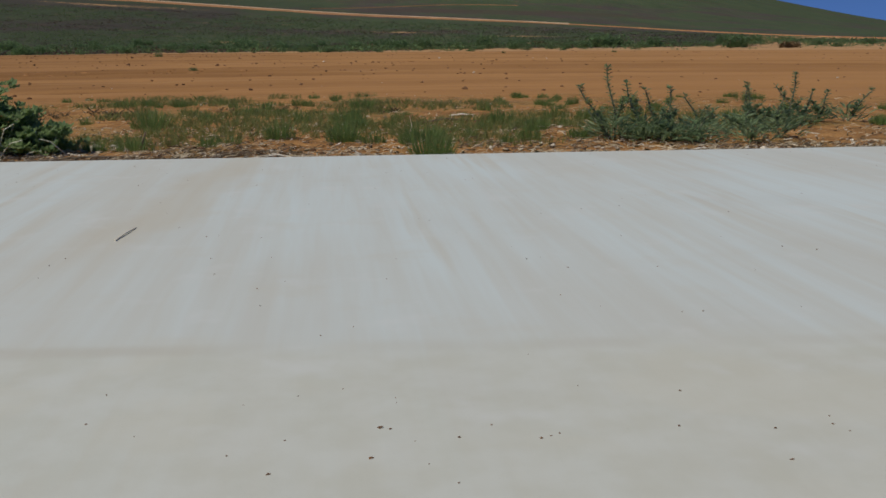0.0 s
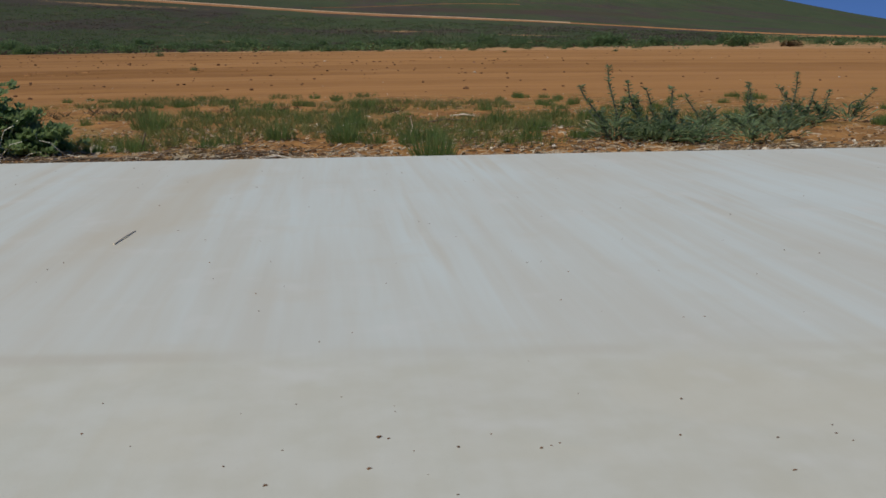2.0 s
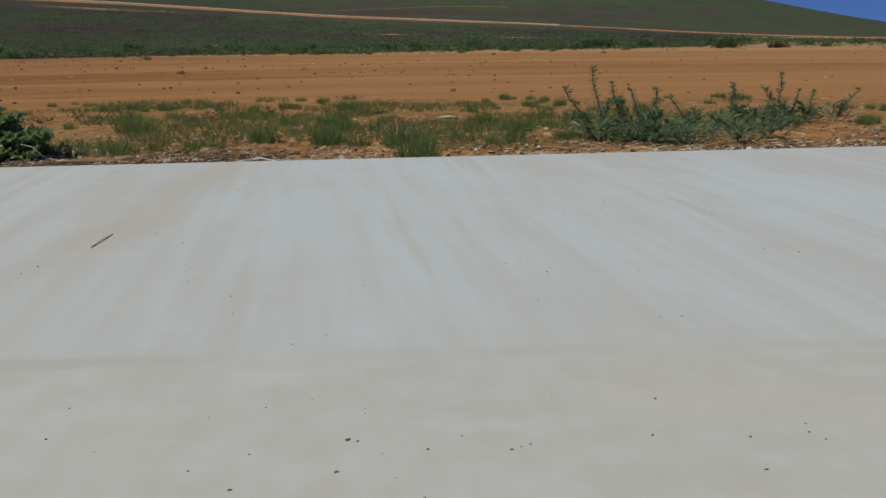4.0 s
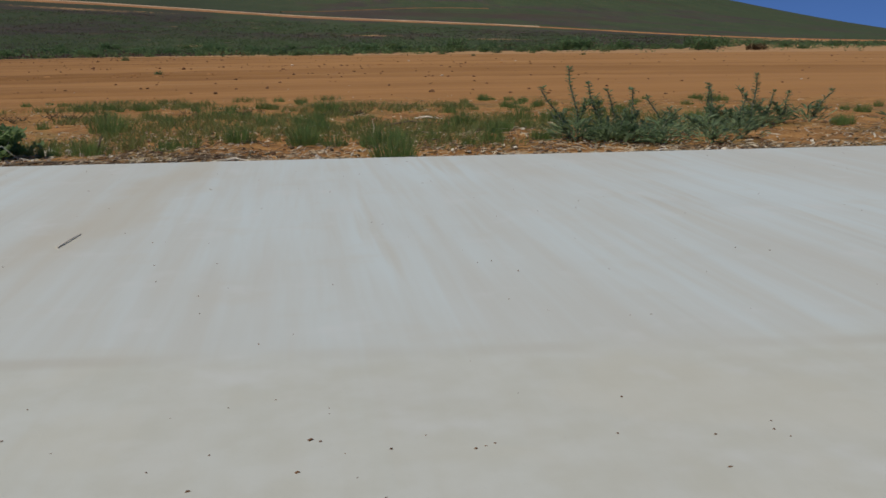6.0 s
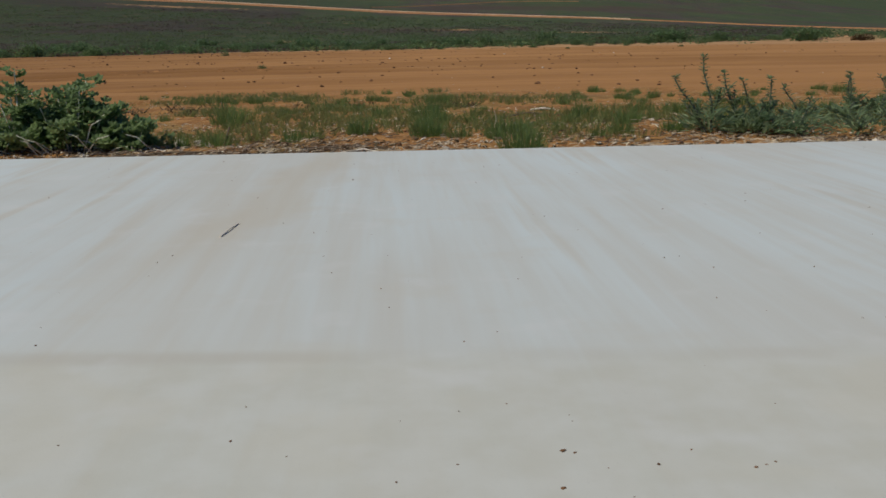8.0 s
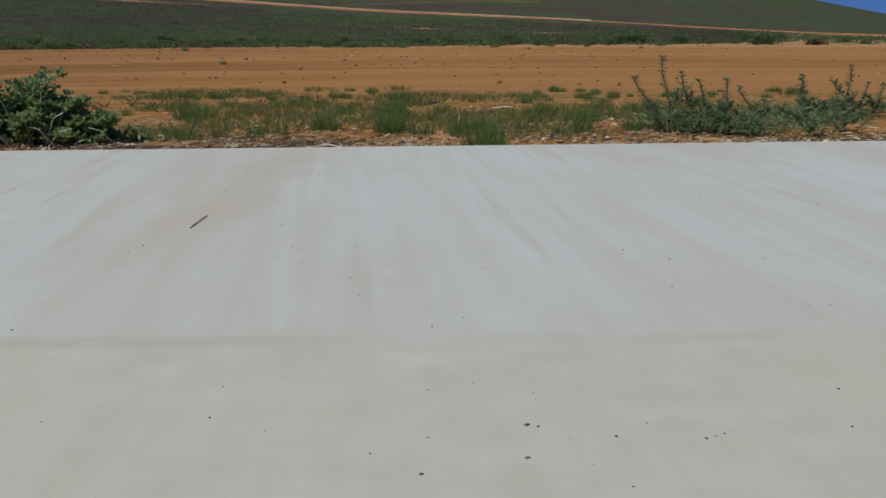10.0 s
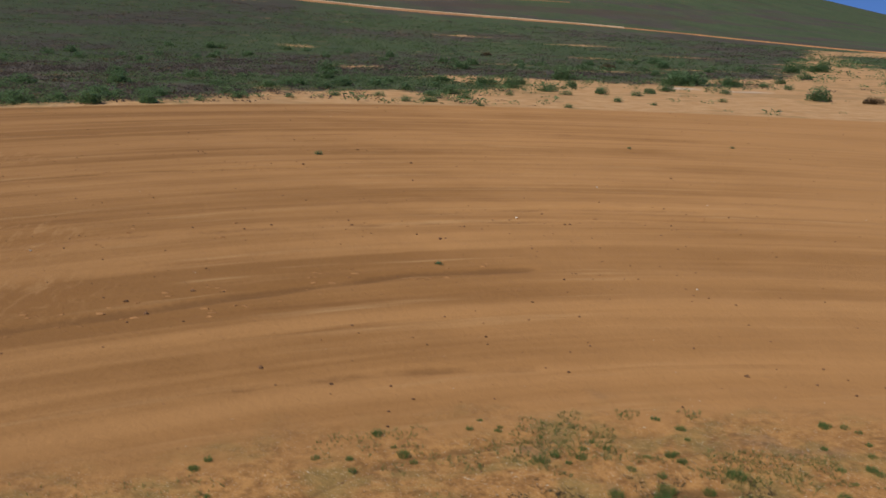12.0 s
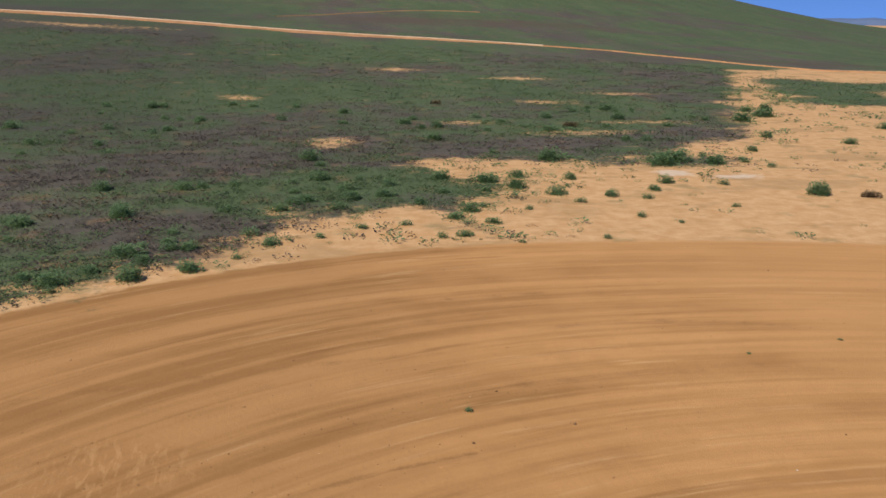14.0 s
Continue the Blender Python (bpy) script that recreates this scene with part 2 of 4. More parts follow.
def concrete_material():
    a = Mat("brushed_concrete", 0.8, 0.35)
    p = a.pos()
    yy = a.n("SeparateXYZ")
    a.put(yy.inputs[0], p)
    lines = a.noise(a.scaled(p, (1.0, 0.05, 1.0)), 16.0, 3, 0.6, 0.12)
    hair = a.noise(a.scaled(p, (1.0, 0.03, 1.0)), 38.0, 2, 0.5)
    cloud, blot, grain = a.noise(p, 1.4, 4, 0.6), a.noise(p, 11.0, 3, 0.55), a.noise(p, 200.0, 2)
    sweep = a.noise(a.scaled(p, (1.0, 0.35, 1.0)), 0.9, 3, 0.5, 0.5)
    c = a.mix(a.step(a.math("ADD", a.math("MULTIPLY", lines, 0.32), a.math("MULTIPLY", sweep, 0.68)), 0.37, 0.60), (0.590, 0.592, 0.525), (0.632, 0.690, 0.660))
    c = a.mix(a.math("MULTIPLY", a.step(hair, 0.5, 0.75), 0.10), c, (0.67, 0.70, 0.68))
    # tan water lines drawn out by the broom, gathered in some lanes
    lane = a.step(a.noise(a.scaled(p, (1.0, 0.3, 1.0)), 1.0, 3, 0.5, 0.4), 0.42, 0.62)
    tan = a.math("MULTIPLY", a.step(a.noise(a.scaled(p, (1.0, 0.055, 1.0)), 14.0, 4, 0.55, 0.15), 0.52, 0.68), a.math("ADD", 0.18, a.math("MULTIPLY", lane, 0.5)))
    c = a.mix(tan, c, (0.572, 0.542, 0.445))
    c = a.mix(a.math("MULTIPLY", a.step(a.noise(a.scaled(p, (1.0, 0.16, 1.0)), 1.5, 3, 0.5, 0.3), 0.5, 0.66), 0.36), c, (0.590, 0.570, 0.485))
    # thin darker scratches of the broom
    scratch = a.noise(a.scaled(p, (1.0, 0.022, 1.0)), 17.0, 2, 0.5, 0.15)
    c = a.mix(a.math("MULTIPLY", a.step(scratch, 0.38, 0.29), 0.14), c, (0.47, 0.46, 0.39))
    # the bay on this side of the joint is trowelled smoother and more beige
    across = a.math("ADD", yy.outputs[1], a.math("MULTIPLY", yy.outputs[0], 0.085))
    bay = a.step(a.math("ADD", across, a.math("MULTIPLY", a.math("SUBTRACT", cloud, 0.5), 0.12)), 1.27, 1.12)
    beige = a.mix(a.step(blot, 0.32, 0.68), (0.575, 0.565, 0.460), (0.630, 0.630, 0.545))
    c = a.mix(a.math("MULTIPLY", bay, 0.66), c, beige)
    c = a.mix(a.math("MULTIPLY", bay, a.math("MULTIPLY", a.step(a.noise(p, 3.2, 3, 0.5, 0.8), 0.52, 0.66), 0.4)), c, (0.62, 0.60, 0.49))
    gap = a.math("ABSOLUTE", a.math("SUBTRACT", across, a.math("ADD", 1.165, a.math("MULTIPLY", cloud, 0.05))))
    c = a.mix(a.math("MULTIPLY", a.step(gap, 0.035, 0.004), a.math("MULTIPLY", a.step(a.noise(a.scaled(p, (1.0, 0.2, 1.0)), 1.7, 3, 0.6), 0.36, 0.62), 0.42)), c, (0.50, 0.465, 0.375))
    c = a.mix(a.math("MULTIPLY", a.step(cloud, 0.5, 0.8), 0.3), c, (0.52, 0.51, 0.45))
    c = a.mix(a.math("MULTIPLY", a.step(a.noise(p, 4.5, 4, 0.6), 0.54, 0.70), 0.3), c, (0.59, 0.57, 0.48))
    c = a.mix(a.math("MULTIPLY", a.step(a.noise(p, 6.0, 3, 0.6), 0.56, 0.72), 0.35), c, (0.68, 0.69, 0.65))
    c = a.mix(a.math("MULTIPLY", a.step(grain, 0.64, 0.76), 0.10), c, (0.36, 0.35, 0.32))
    # tan water stains running back from the edge
    for x0, lean, wide, full in ((3.13, 0.26, 0.16, 0.5), (0.74, 0.12, 0.13, 0.36), (-2.25, 0.30, 0.14, 0.3)):
        run = a.math("ABSOLUTE", a.math("ADD", a.math("SUBTRACT", yy.outputs[0], a.math("MULTIPLY", yy.outputs[1], lean)), a.math("ADD", x0, a.math("MULTIPLY", a.math("SUBTRACT", cloud, 0.5), 0.35))))
        c = a.mix(a.math("MULTIPLY", a.step(run, wide, 0.03), a.math("MULTIPLY", a.step(yy.outputs[1], 1.5, 2.2), full)), c, (0.545, 0.470, 0.330))
    a.bump(a.math("ADD", a.math("MULTIPLY", lines, 0.5), a.math("ADD", a.math("MULTIPLY", hair, 0.25), a.math("MULTIPLY", grain, 0.12))), 0.3, 0.003)
    return a.colour(c)


def leafy_material(name, dark, light, rough=0.55, spec=0.35, scale=14.0, thin=0.25):
    a = Mat(name, rough, spec)
    g = a.n("NewGeometry")
    v = a.math("ADD", a.math("MULTIPLY", g.outputs["Random Per Island"], 0.7), a.math("MULTIPLY", a.noise(g.outputs["Position"], scale, 2), 0.45))
    a.b.inputs["Subsurface Weight"].default_value = 0.0
    a.colour(a.mix(a.step(v, 0.15, 0.95), dark, light))
    if thin:
        tr = a.n("BsdfTranslucent")
        a.put(tr.inputs["Color"], (*light, 1.0))
        mx = a.n("MixShader")
        mx.inputs[0].default_value = thin
        a.t.links.new(a.b.outputs[0], mx.inputs[1])
        a.t.links.new(tr.outputs[0], mx.inputs[2])
        a.t.links.new(mx.outputs[0], a.t.nodes["Material Output"].inputs["Surface"])
    return a.m


def rough_material(name, dark, light, scale, rough=0.9, bump=0.01):
    a = Mat(name, rough, 0.25)
    g = a.n("NewGeometry")
    f, q = a.noise(g.outputs["Position"], scale, 4, 0.65), a.noise(g.outputs["Position"], scale * 7, 2)
    v = a.math("ADD", a.math("MULTIPLY", f, 0.6), a.math("ADD", a.math("MULTIPLY", q, 0.3), a.math("MULTIPLY", g.outputs["Random Per Island"], 0.25)))
    a.bump(a.math("ADD", f, q), 0.6, bump)
    return a.colour(a.mix(a.step(v, 0.3, 0.8), dark, light))


M_GROUND, M_CONCRETE = ground_material(), concrete_material()
M_GRASS = leafy_material("grass_blades", (0.074, 0.134, 0.034), (0.215, 0.310, 0.096), thin=0.45)
M_DRYGRASS = leafy_material("sparse_grass", (0.115, 0.155, 0.042), (0.280, 0.300, 0.105), thin=0.5)
M_MALLOW = leafy_material("mallow_leaves", (0.080, 0.148, 0.048), (0.275, 0.375, 0.160), 0.5, 0.4, thin=0.5)
M_STEM = rough_material("pale_stems", (0.58, 0.58, 0.38), (0.90, 0.89, 0.70), 30)
M_THISTLE = leafy_material("thistle_leaves", (0.105, 0.175, 0.080), (0.31, 0.40, 0.210), 0.6, 0.3, thin=0.5)
M_DEAD = rough_material("dead_weed", (0.045, 0.036, 0.020), (0.15, 0.115, 0.060), 30)
M_CHIP = rough_material("bark_chip", (0.26, 0.19, 0.115), (0.72, 0.62, 0.46), 30)
M_SALT = leafy_material("grey_leaves", (0.075, 0.098, 0.066), (0.18, 0.215, 0.145), 0.7, 0.2, thin=0.4)
M_THSTEM = rough_material("thistle_stems", (0.07, 0.09, 0.055), (0.20, 0.22, 0.15), 40)
M_SHRUB = leafy_material("shrub_leaves", (0.080, 0.145, 0.062), (0.19, 0.285, 0.125), 0.7, 0.2, 2.0, 0.4)
M_GREENSCRUB = leafy_material("green_scrub", (0.080, 0.120, 0.052), (0.160, 0.212, 0.096), 0.7, 0.2, 0.6, 0.5)
M_GREYSCRUB = leafy_material("grey_scrub", (0.090, 0.073, 0.060), (0.150, 0.122, 0.098), 0.85, 0.15, 1.0, 0.4)
M_BROWNSCRUB = leafy_material("rusty_scrub", (0.10, 0.068, 0.036), (0.19, 0.135, 0.072), 0.85, 0.15, 1.0, 0.1)
M_STRAW = rough_material("dry_straw", (0.34, 0.25, 0.13), (0.92, 0.82, 0.60), 25)
M_TWIG = rough_material("weathered_twig", (0.085, 0.065, 0.042), (0.27, 0.21, 0.14), 30)
M_BONE = rough_material("bleached_wood", (0.62, 0.54, 0.40), (0.92, 0.86, 0.72), 30)
M_STONE = rough_material("pale_stone", (0.36, 0.29, 0.21), (0.80, 0.72, 0.58), 22)
M_CLOD = rough_material("dark_clod", (0.075, 0.040, 0.020), (0.24, 0.125, 0.060), 18)
M_ROAD = rough_material("pale_track", (0.42, 0.27, 0.145), (0.61, 0.45, 0.30), 0.4, 0.95, 0.05)
M_BANK = rough_material("orange_bank", (0.22, 0.11, 0.05), (0.46, 0.23, 0.10), 0.25, 0.95, 0.1)
# blue of the distance haze is put into the range's own colour
M_FAR_HAZE = rough_material("far_range", (0.07, 0.105, 0.19), (0.11, 0.15, 0.24), 0.004, 1.0, 0.5)


# ---- mesh helpers ----
def mesh_of(name, verts, faces, material):
    me = bpy.data.meshes.new(name)
    me.from_pydata([tuple(v) for v in verts], [], faces)
    me.materials.append(material)
    me.update()
    return me


def thing(name, label, category, group="", kind="", mesh=None):
    return tagged(new(name, mesh), label, category, group, kind)


def part(name, mesh, parent, label=""):
    ob = new(name, mesh)
    ob.parent = parent
    if label:
        tagged(ob, label)
    return ob


class Soup:
    """Gathers small strips, tubes and lumps for one mesh."""
    def __init__(self):
        self.v, self.f = [], []

    def blade(self, base, tip, width, bend=(0, 0, 0)):
        base, tip = Vector(base), Vector(tip)
        side = (tip - base).cross(Vector((random.uniform(-1, 1), random.uniform(-1, 1), 0.3)))
        side = side.normalized() * width / 2 if side.length > 1e-6 else Vector((width / 2, 0, 0))
        mid = (base + tip) / 2 + Vector(bend)
        n = len(self.v)
        self.v += [tuple(q) for q in (base - side, base + side, mid + side * 0.8, mid - side * 0.8, tip)]
        self.f += [(n, n + 1, n + 2, n + 3), (n + 3, n + 2, n + 4)]

    def leaf(self, base, way, length, width, cup=0.2):
        base, way = Vector(base), Vector(way).normalized()
        side = way.cross(Vector((random.uniform(-0.5, 0.5), random.uniform(-0.5, 0.5), 1)))
        side = side.normalized() if side.length > 1e-4 else Vector((1, 0, 0))
        up = side.cross(way)
        a, b = base + way * length * 0.45, base + way * length
        n = len(self.v)
        rise = up * width * cup
        self.v += [tuple(q) for q in (base, a - side * width / 2 + rise, b - side * width * 0.22 + rise * 0.5, b - up * width * 0.1, b + side * width * 0.22 + rise * 0.5, a + side * width / 2 + rise, a)]
        self.f += [(n, n + 6, n + 1), (n, n + 5, n + 6), (n + 1, n + 6, n + 3, n + 2), (n + 6, n + 5, n + 4, n + 3)]

    def lobed(self, base, way, size):
        """A crinkled round leaf with five lobes on a short stalk."""
        base, way = Vector(base), Vector(way).normalized()
        side = way.cross(Vector((random.uniform(-0.6, 0.6), random.uniform(-0.6, 0.6), 1)))
        side = side.normalized() if side.length > 1e-4 else Vector((1, 0, 0))
        up = side.cross(way)
        n = len(self.v)
        self.v.append(tuple(base + way * size * 0.35))
        for k in range(10):
            an = -2.6 + 5.2 * k / 9
            r = size * ((0.62 if k % 2 else 0.46) + random.uniform(-0.05, 0.05)) * (0.85 + 0.15 * math.cos(an))
            self.v.append(tuple(base + way * (size * 0.35 + r * math.cos(an)) + side * r * math.sin(an) + up * size * (0.16 if k % 2 else -0.02)))
        self.v.append(tuple(base))
        self.f += [(n, n + 1 + k, n + 2 + k) for k in range(9)] + [(n, n + 10, n + 11), (n, n + 11, n + 1)]

    def tube(self, pts, r0, r1, sides=5):
        pts = [Vector(q) for q in pts]
        n = len(self.v)
        for i, q in enumerate(pts):
            d = (pts[min(i + 1, len(pts) - 1)] - pts[max(i - 1, 0)]).normalized()
            s = d.cross(Vector((0.31, 0.77, 0.55))).normalized()
            u = d.cross(s)
            r = r0 + (r1 - r0) * i / (len(pts) - 1)
            self.v += [tuple(q + (s * math.cos(6.2832 * k / sides) + u * math.sin(6.2832 * k / sides)) * r) for k in range(sides)]
        for i in range(len(pts) - 1):
            for k in range(sides):
                a, b = n + i * sides + k, n + i * sides + (k + 1) % sides
                self.f.append((a, b, b + sides, a + sides))
        self.f.append(tuple(n + k for k in reversed(range(sides))))
        self.f.append(tuple(n + (len(pts) - 1) * sides + k for k in range(sides)))

    def lump(self, c, sx, sy, sz, rough=0.25):
        """An uneven pebble: a squashed, jittered octahedron cut once."""
        n = len(self.v)
        ring = 6
        self.v.append((c[0], c[1], c[2] - sz * 0.5))
        for h, w in ((-0.15, 1.0), (0.5, 0.75)):
            for k in range(ring):
                an = 6.2832 * (k + 0.5 * (h > 0)) / ring
                j = 1 + random.uniform(-rough, rough)
                self.v.append((c[0] + sx * w * j * math.cos(an), c[1] + sy * w * j * math.sin(an), c[2] + sz * (h + random.uniform(-0.1, 0.1))))
        self.v.append((c[0] + random.uniform(-0.2, 0.2) * sx, c[1], c[2] + sz * random.uniform(0.75, 1.0)))
        for k in range(ring):
            k2 = (k + 1) % ring
            self.f += [(n, n + 1 + k2, n + 1 + k), (n + 1 + k, n + 1 + k2, n + 1 + ring + k), (n + 1 + k2, n + 1 + ring + k2, n + 1 + ring + k), (n + 1 + ring + k, n + 1 + ring + k2, n + 1 + 2 * ring)]

    def mesh(self, name, material):
        return mesh_of(name, self.v, self.f, material)


# ---- ground ----
AZ = [-60, -40, -25, -13.5, -5, 8, 15, 20, 24, 26.6, 29.1, 31, 33, 34.9, 36.5, 40, 60]
EL = [4.2, 4.6, 3.6, 3.0, 3.7, 5.0, 4.6, 3.75, 2.85, 2.24, 1.67, 1.33, 0.93, 0.55, 0.25, 0.03, 0.0]
SLAB_EDGE, SLAB_SKEW = 3.385, -0.026


def slab_edge(x):
    return SLAB_EDGE + SLAB_SKEW * x


def skyline(az):
    return sum(np.interp(az + d, AZ, EL, left=0.0, right=0.0) for d in (-2, -1, 0, 1, 2)) / 5


FOOT_AZ = [-60, -35, -13, 0.5, 14.8, 19, 24, 30, 36, 45]
FOOT_Z = [6, 12, 9.9, 6.8, 4.1, 3.0, 2.0, 1.0, 0.3, 0.0]


def hill(x, y):
    """The slope starts 100 m out, reaches the dirt track at 210 m and the skyline at 700 m."""
    r, az = math.hypot(x, y), math.degrees(math.atan2(x, y))
    if r < 100:
        return 0.0
    foot = sum(np.interp(az + d, FOOT_AZ, FOOT_Z, left=0.0, right=0.0) for d in (-2, 0, 2)) / 3
    if r < 210:
        return foot * ((r - 100) / 110) ** 1.4
    top = 700 * math.tan(radians(skyline(az)))
    u = min(1.0, (r - 210) / 490)
    z = foot + (top - foot) * (0.35 * u + 0.65 * u * u * (3 - 2 * u))
    return z if r < 700 else z * max(0.0, 1 - (r - 700) / 1500)


def track(x, y=40.0):
    """How far the wheel tracks bend towards the slab at x; the near ones bend more."""
    d, near = x - 2.0, min(1.0, max(0.0, (34 - y) / 22))
    left, right = 0.0170 + 0.010 * near, 0.009 + 0.008 * near
    return -left * d * d / (1 + max(0.0, -d - 24) / 30) if d < 0 else -right * d * d / (1 + max(0.0, d - 18) / 20)


def dirt_far(x):
    return 43.4 + track(x)


def verge_far(x):
    return 7.9 - 0.11 * (x + 0.4) ** 2 / (1 + abs(x + 0.4) / 4)


SCRUB = [(-19.3, 37.9), (-17, 38.3), (-13, 43.2), (-8.6, 51.4), (-2.4, 52), (1, 47.4), (3.6, 58.2), (1.8, 68.9), (8.9, 69.5), (14.9, 67.4), (24.1, 72.4), (34.3, 80.6), (51.6, 113.4), (80, 165.5),
         (102, 173), (160, 178), (900, 190), (900, 3000), (-3000, 3000), (-3000, -200), (-90, -40), (-50, 12), (-30, 30)]
SP = np.array(SCRUB)


def scrub_depth(x, y):
    """Metres inside (+) or outside (-) the scrub."""
    a, b = SP, np.roll(SP, -1, 0)
    d, q = b - a, np.array((x, y)) - a
    t = np.clip((q * d).sum(1) / (d * d).sum(1), 0, 1)
    gap = np.hypot(*(q - d * t[:, None]).T).min()
    cross = ((a[:, 1] > y) != (b[:, 1] > y)) & (x < (b[:, 0] - a[:, 0]) * (y - a[:, 1]) / (b[:, 1] - a[:, 1] + 1e-9) + a[:, 0])
    best = gap if cross.sum() % 2 else -gap
    q = Vector((x, y, 0))
    if abs(best) < 60:
        best += (3.5 * noise.noise(q * 0.13) + 2.6 * noise.noise(q * 0.4)) * min(1.0, y / 60)
    for ex, ey, rx, ry in BARE:
        best = min(best, (math.hypot((x - ex) / rx, (y - ey) / ry) - 0.8 + 0.7 * noise.noise(q * 0.35)) * min(rx, ry))
    for ex, ey, rx, ry in GREEN_ISLES:
        best = max(best, (1 - math.hypot((x - ex) / rx, (y - ey) / ry)) * min(rx, ry))
    return best


BARE = [(-3.6, 79.5, 2.2, 2.6), (6.0, 66.5, 4.5, 2.4), (-12, 116, 1.6, 2.0), (20, 84, 4.0, 1.2), (39, 121, 3, 1.3), (11, 93, 2.0, 1.2), (30, 92, 3.0, 1.0), (-44, 189, 8, 2.2), (-30, 193, 5, 1.6), (12, 150, 4, 2), (30, 140, 5, 2), (25, 112, 3, 1.6)]
GREEN_ISLES = [(79, 137, 9, 12), (72, 124, 8, 10), (70, 112, 12, 6), (95, 134, 16, 8), (22, 66.5, 3.4, 2.2), (62, 88, 5, 2.5)]


RUTS = [((-9.5, 9.2), (-7.4, 10.3), (-5.9, 11.1), (-4.7, 11.75), (-3.5, 12.3), (-2.4, 12.85), (-0.5, 13.2)), ((-16.8, 28.0), (-12.2, 28.8), (-8.9, 29.3), (-4.3, 29.6)),
        ((-10.1, 13.7), (-7.7, 14.8), (-3.8, 16.0), (-0.4, 16.6), (4, 16.7)), ((-4.6, 4.3), (-3.92, 4.83), (-3.54, 5.09), (-3.42, 5.4), (-3.02, 5.67), (-2.5, 5.85), (-1.72, 6.05), (-0.85, 6.18), (0.5, 6.3)),
        ((-5.3, 4.75), (-4.33, 5.43), (-4.05, 5.72), (-3.81, 5.94), (-3.45, 6.37), (-2.9, 6.85), (-1.6, 7.25), (-0.2, 7.4)),
        ((-14.5, 18.6), (-12.5, 19.6), (-11.0, 20.5), (-9.2, 21.6), (-7.3, 22.3), (-4.8, 22.9)), ((0.2, 31.5), (2.8, 31.7), (5.9, 31.1), (8.3, 30.3)), ((-2.8, 35.2), (0.8, 35.4)),
        ((-3.4, 26.6), (0.2, 27.1), (3.2, 26.9)), ((-1.9, 17.3), (1.0, 18.0), (4.0, 17.9)), ((5.2, 27.0), (8.2, 26.1), (10.5, 25.0)), ((-4.4, 8.5), (-2.9, 8.95), (-1.2, 9.1))]
WIDE = (0.15, 0.30, 0.22, 0.09, 0.07, 0.11, 0.34, 0.42, 0.36, 0.22, 0.32, 0.12)
DEEP = (1.15, 0.5, 0.55, 1.0, 1.0, 0.95, 0.6, 0.55, 0.55, 0.55, 0.6, 0.8)


def rut_mark(x, y):
    """1 in the middle of an old wheel rut, falling to 0 beside it."""
    best = 0.0
    for line, w, deep in zip(RUTS, WIDE, DEEP):
        if not line[0][0] - 1 < x < line[-1][0] + 1 or abs(y - line[len(line) // 2][1]) > 5:
            continue
        for (ax, ay), (bx, by) in zip(line, line[1:]):
            dx, dy = bx - ax, by - ay
            t = min(1.0, max(0.0, ((x - ax) * dx + (y - ay) * dy) / (dx * dx + dy * dy)))
            d = math.hypot(x - ax - t * dx, y - ay - t * dy) / w
            if d < 3:
                best = max(best, deep * math.exp(-d * d) * (0.75 + 0.5 * noise.noise(Vector((x * 1.5, y, 6)))))
    return best


def lushness(x, y):
    """How green (+) or dry (-) the scrub is."""
    v = Vector((x * 0.03, y * 0.045, 5.0))
    g = 0.8 * noise.noise(v) + 0.5 * noise.noise(v * 3.1) + 0.4 * noise.noise(v * 6.5)
    r = math.hypot(x, y)
    g += 0.30 * math.exp(-((r - 125) / 35) ** 2) - 0.62 * math.exp(-((r - 78) / 13) ** 2) + 0.22 * math.exp(-((r - 59) / 6) ** 2) - 0.25 * math.exp(-((r - 44) / 9) ** 2) + 0.35 * noise.noise(v * 11.0)
    if r > 190:
        w = Vector((x * 0.0055, y * 0.011, 2.0))
        g += min(1.0, (r - 190) / 60) * (0.45 + 0.9 * noise.noise(w) + 0.7 * noise.noise(w * 2.7)) - 0.45 * math.exp(-((r - 262) / 24) ** 2)
    return g


def dark_patch_mark(x, y):
    """1 on the flat dark patch beside the old rut."""
    d = math.hypot((x + 4.45) / 0.62, (y - 4.98 - 0.12 * (x + 4.45)) / 0.25) + 0.25 * noise.noise(Vector((x * 3, y * 3, 1)))
    return min(1.0, max(0.0, (1.12 - d) / 0.25))


def ground_z(x, y):
    v = Vector((x, y, 0))
    near = max(0.0, min(1.0, (verge_far(x) - y + 1.0) / 1.5))
    z = -0.04 + noise.noise(v * 1.7) * 0.012 + noise.noise(v * 5.0) * 0.010 * near + hill(x, y)
    s = y - track(x, y)
    if verge_far(x) < y < dirt_far(x):
        z += 0.018 * noise.noise(Vector((x * 0.05, s * 1.1, 3.0))) + 0.016 * noise.noise(Vector((x * 0.09, s * 2.3, 8.0)))
    # the turning circle is crowned a little
    z += 0.11 * min(1.0, max(0.0, (y - 8.5) / 7)) * min(1.0, max(0.0, (43 - y) / 11)) * min(1.0, max(0.0, (26 - abs(x - 2)) / 18))
    if y < 37:
        z -= (0.055 if y < 8 else 0.05) * rut_mark(x, y)
    z += near * 0.05 * math.exp(-((x - 1.05) / 0.28) ** 2 - ((y - 4.25) / 0.3) ** 2)
    if -5.3 < x < -3.6 and 4.5 < y < 5.5:
        z += (-0.055 - z) * dark_patch_mark(x, y)
    if y < slab_edge(x) + 0.06:
        z = min(z, -0.03)
    if y < slab_edge(x) - 0.1:
        z -= 0.12
    return z


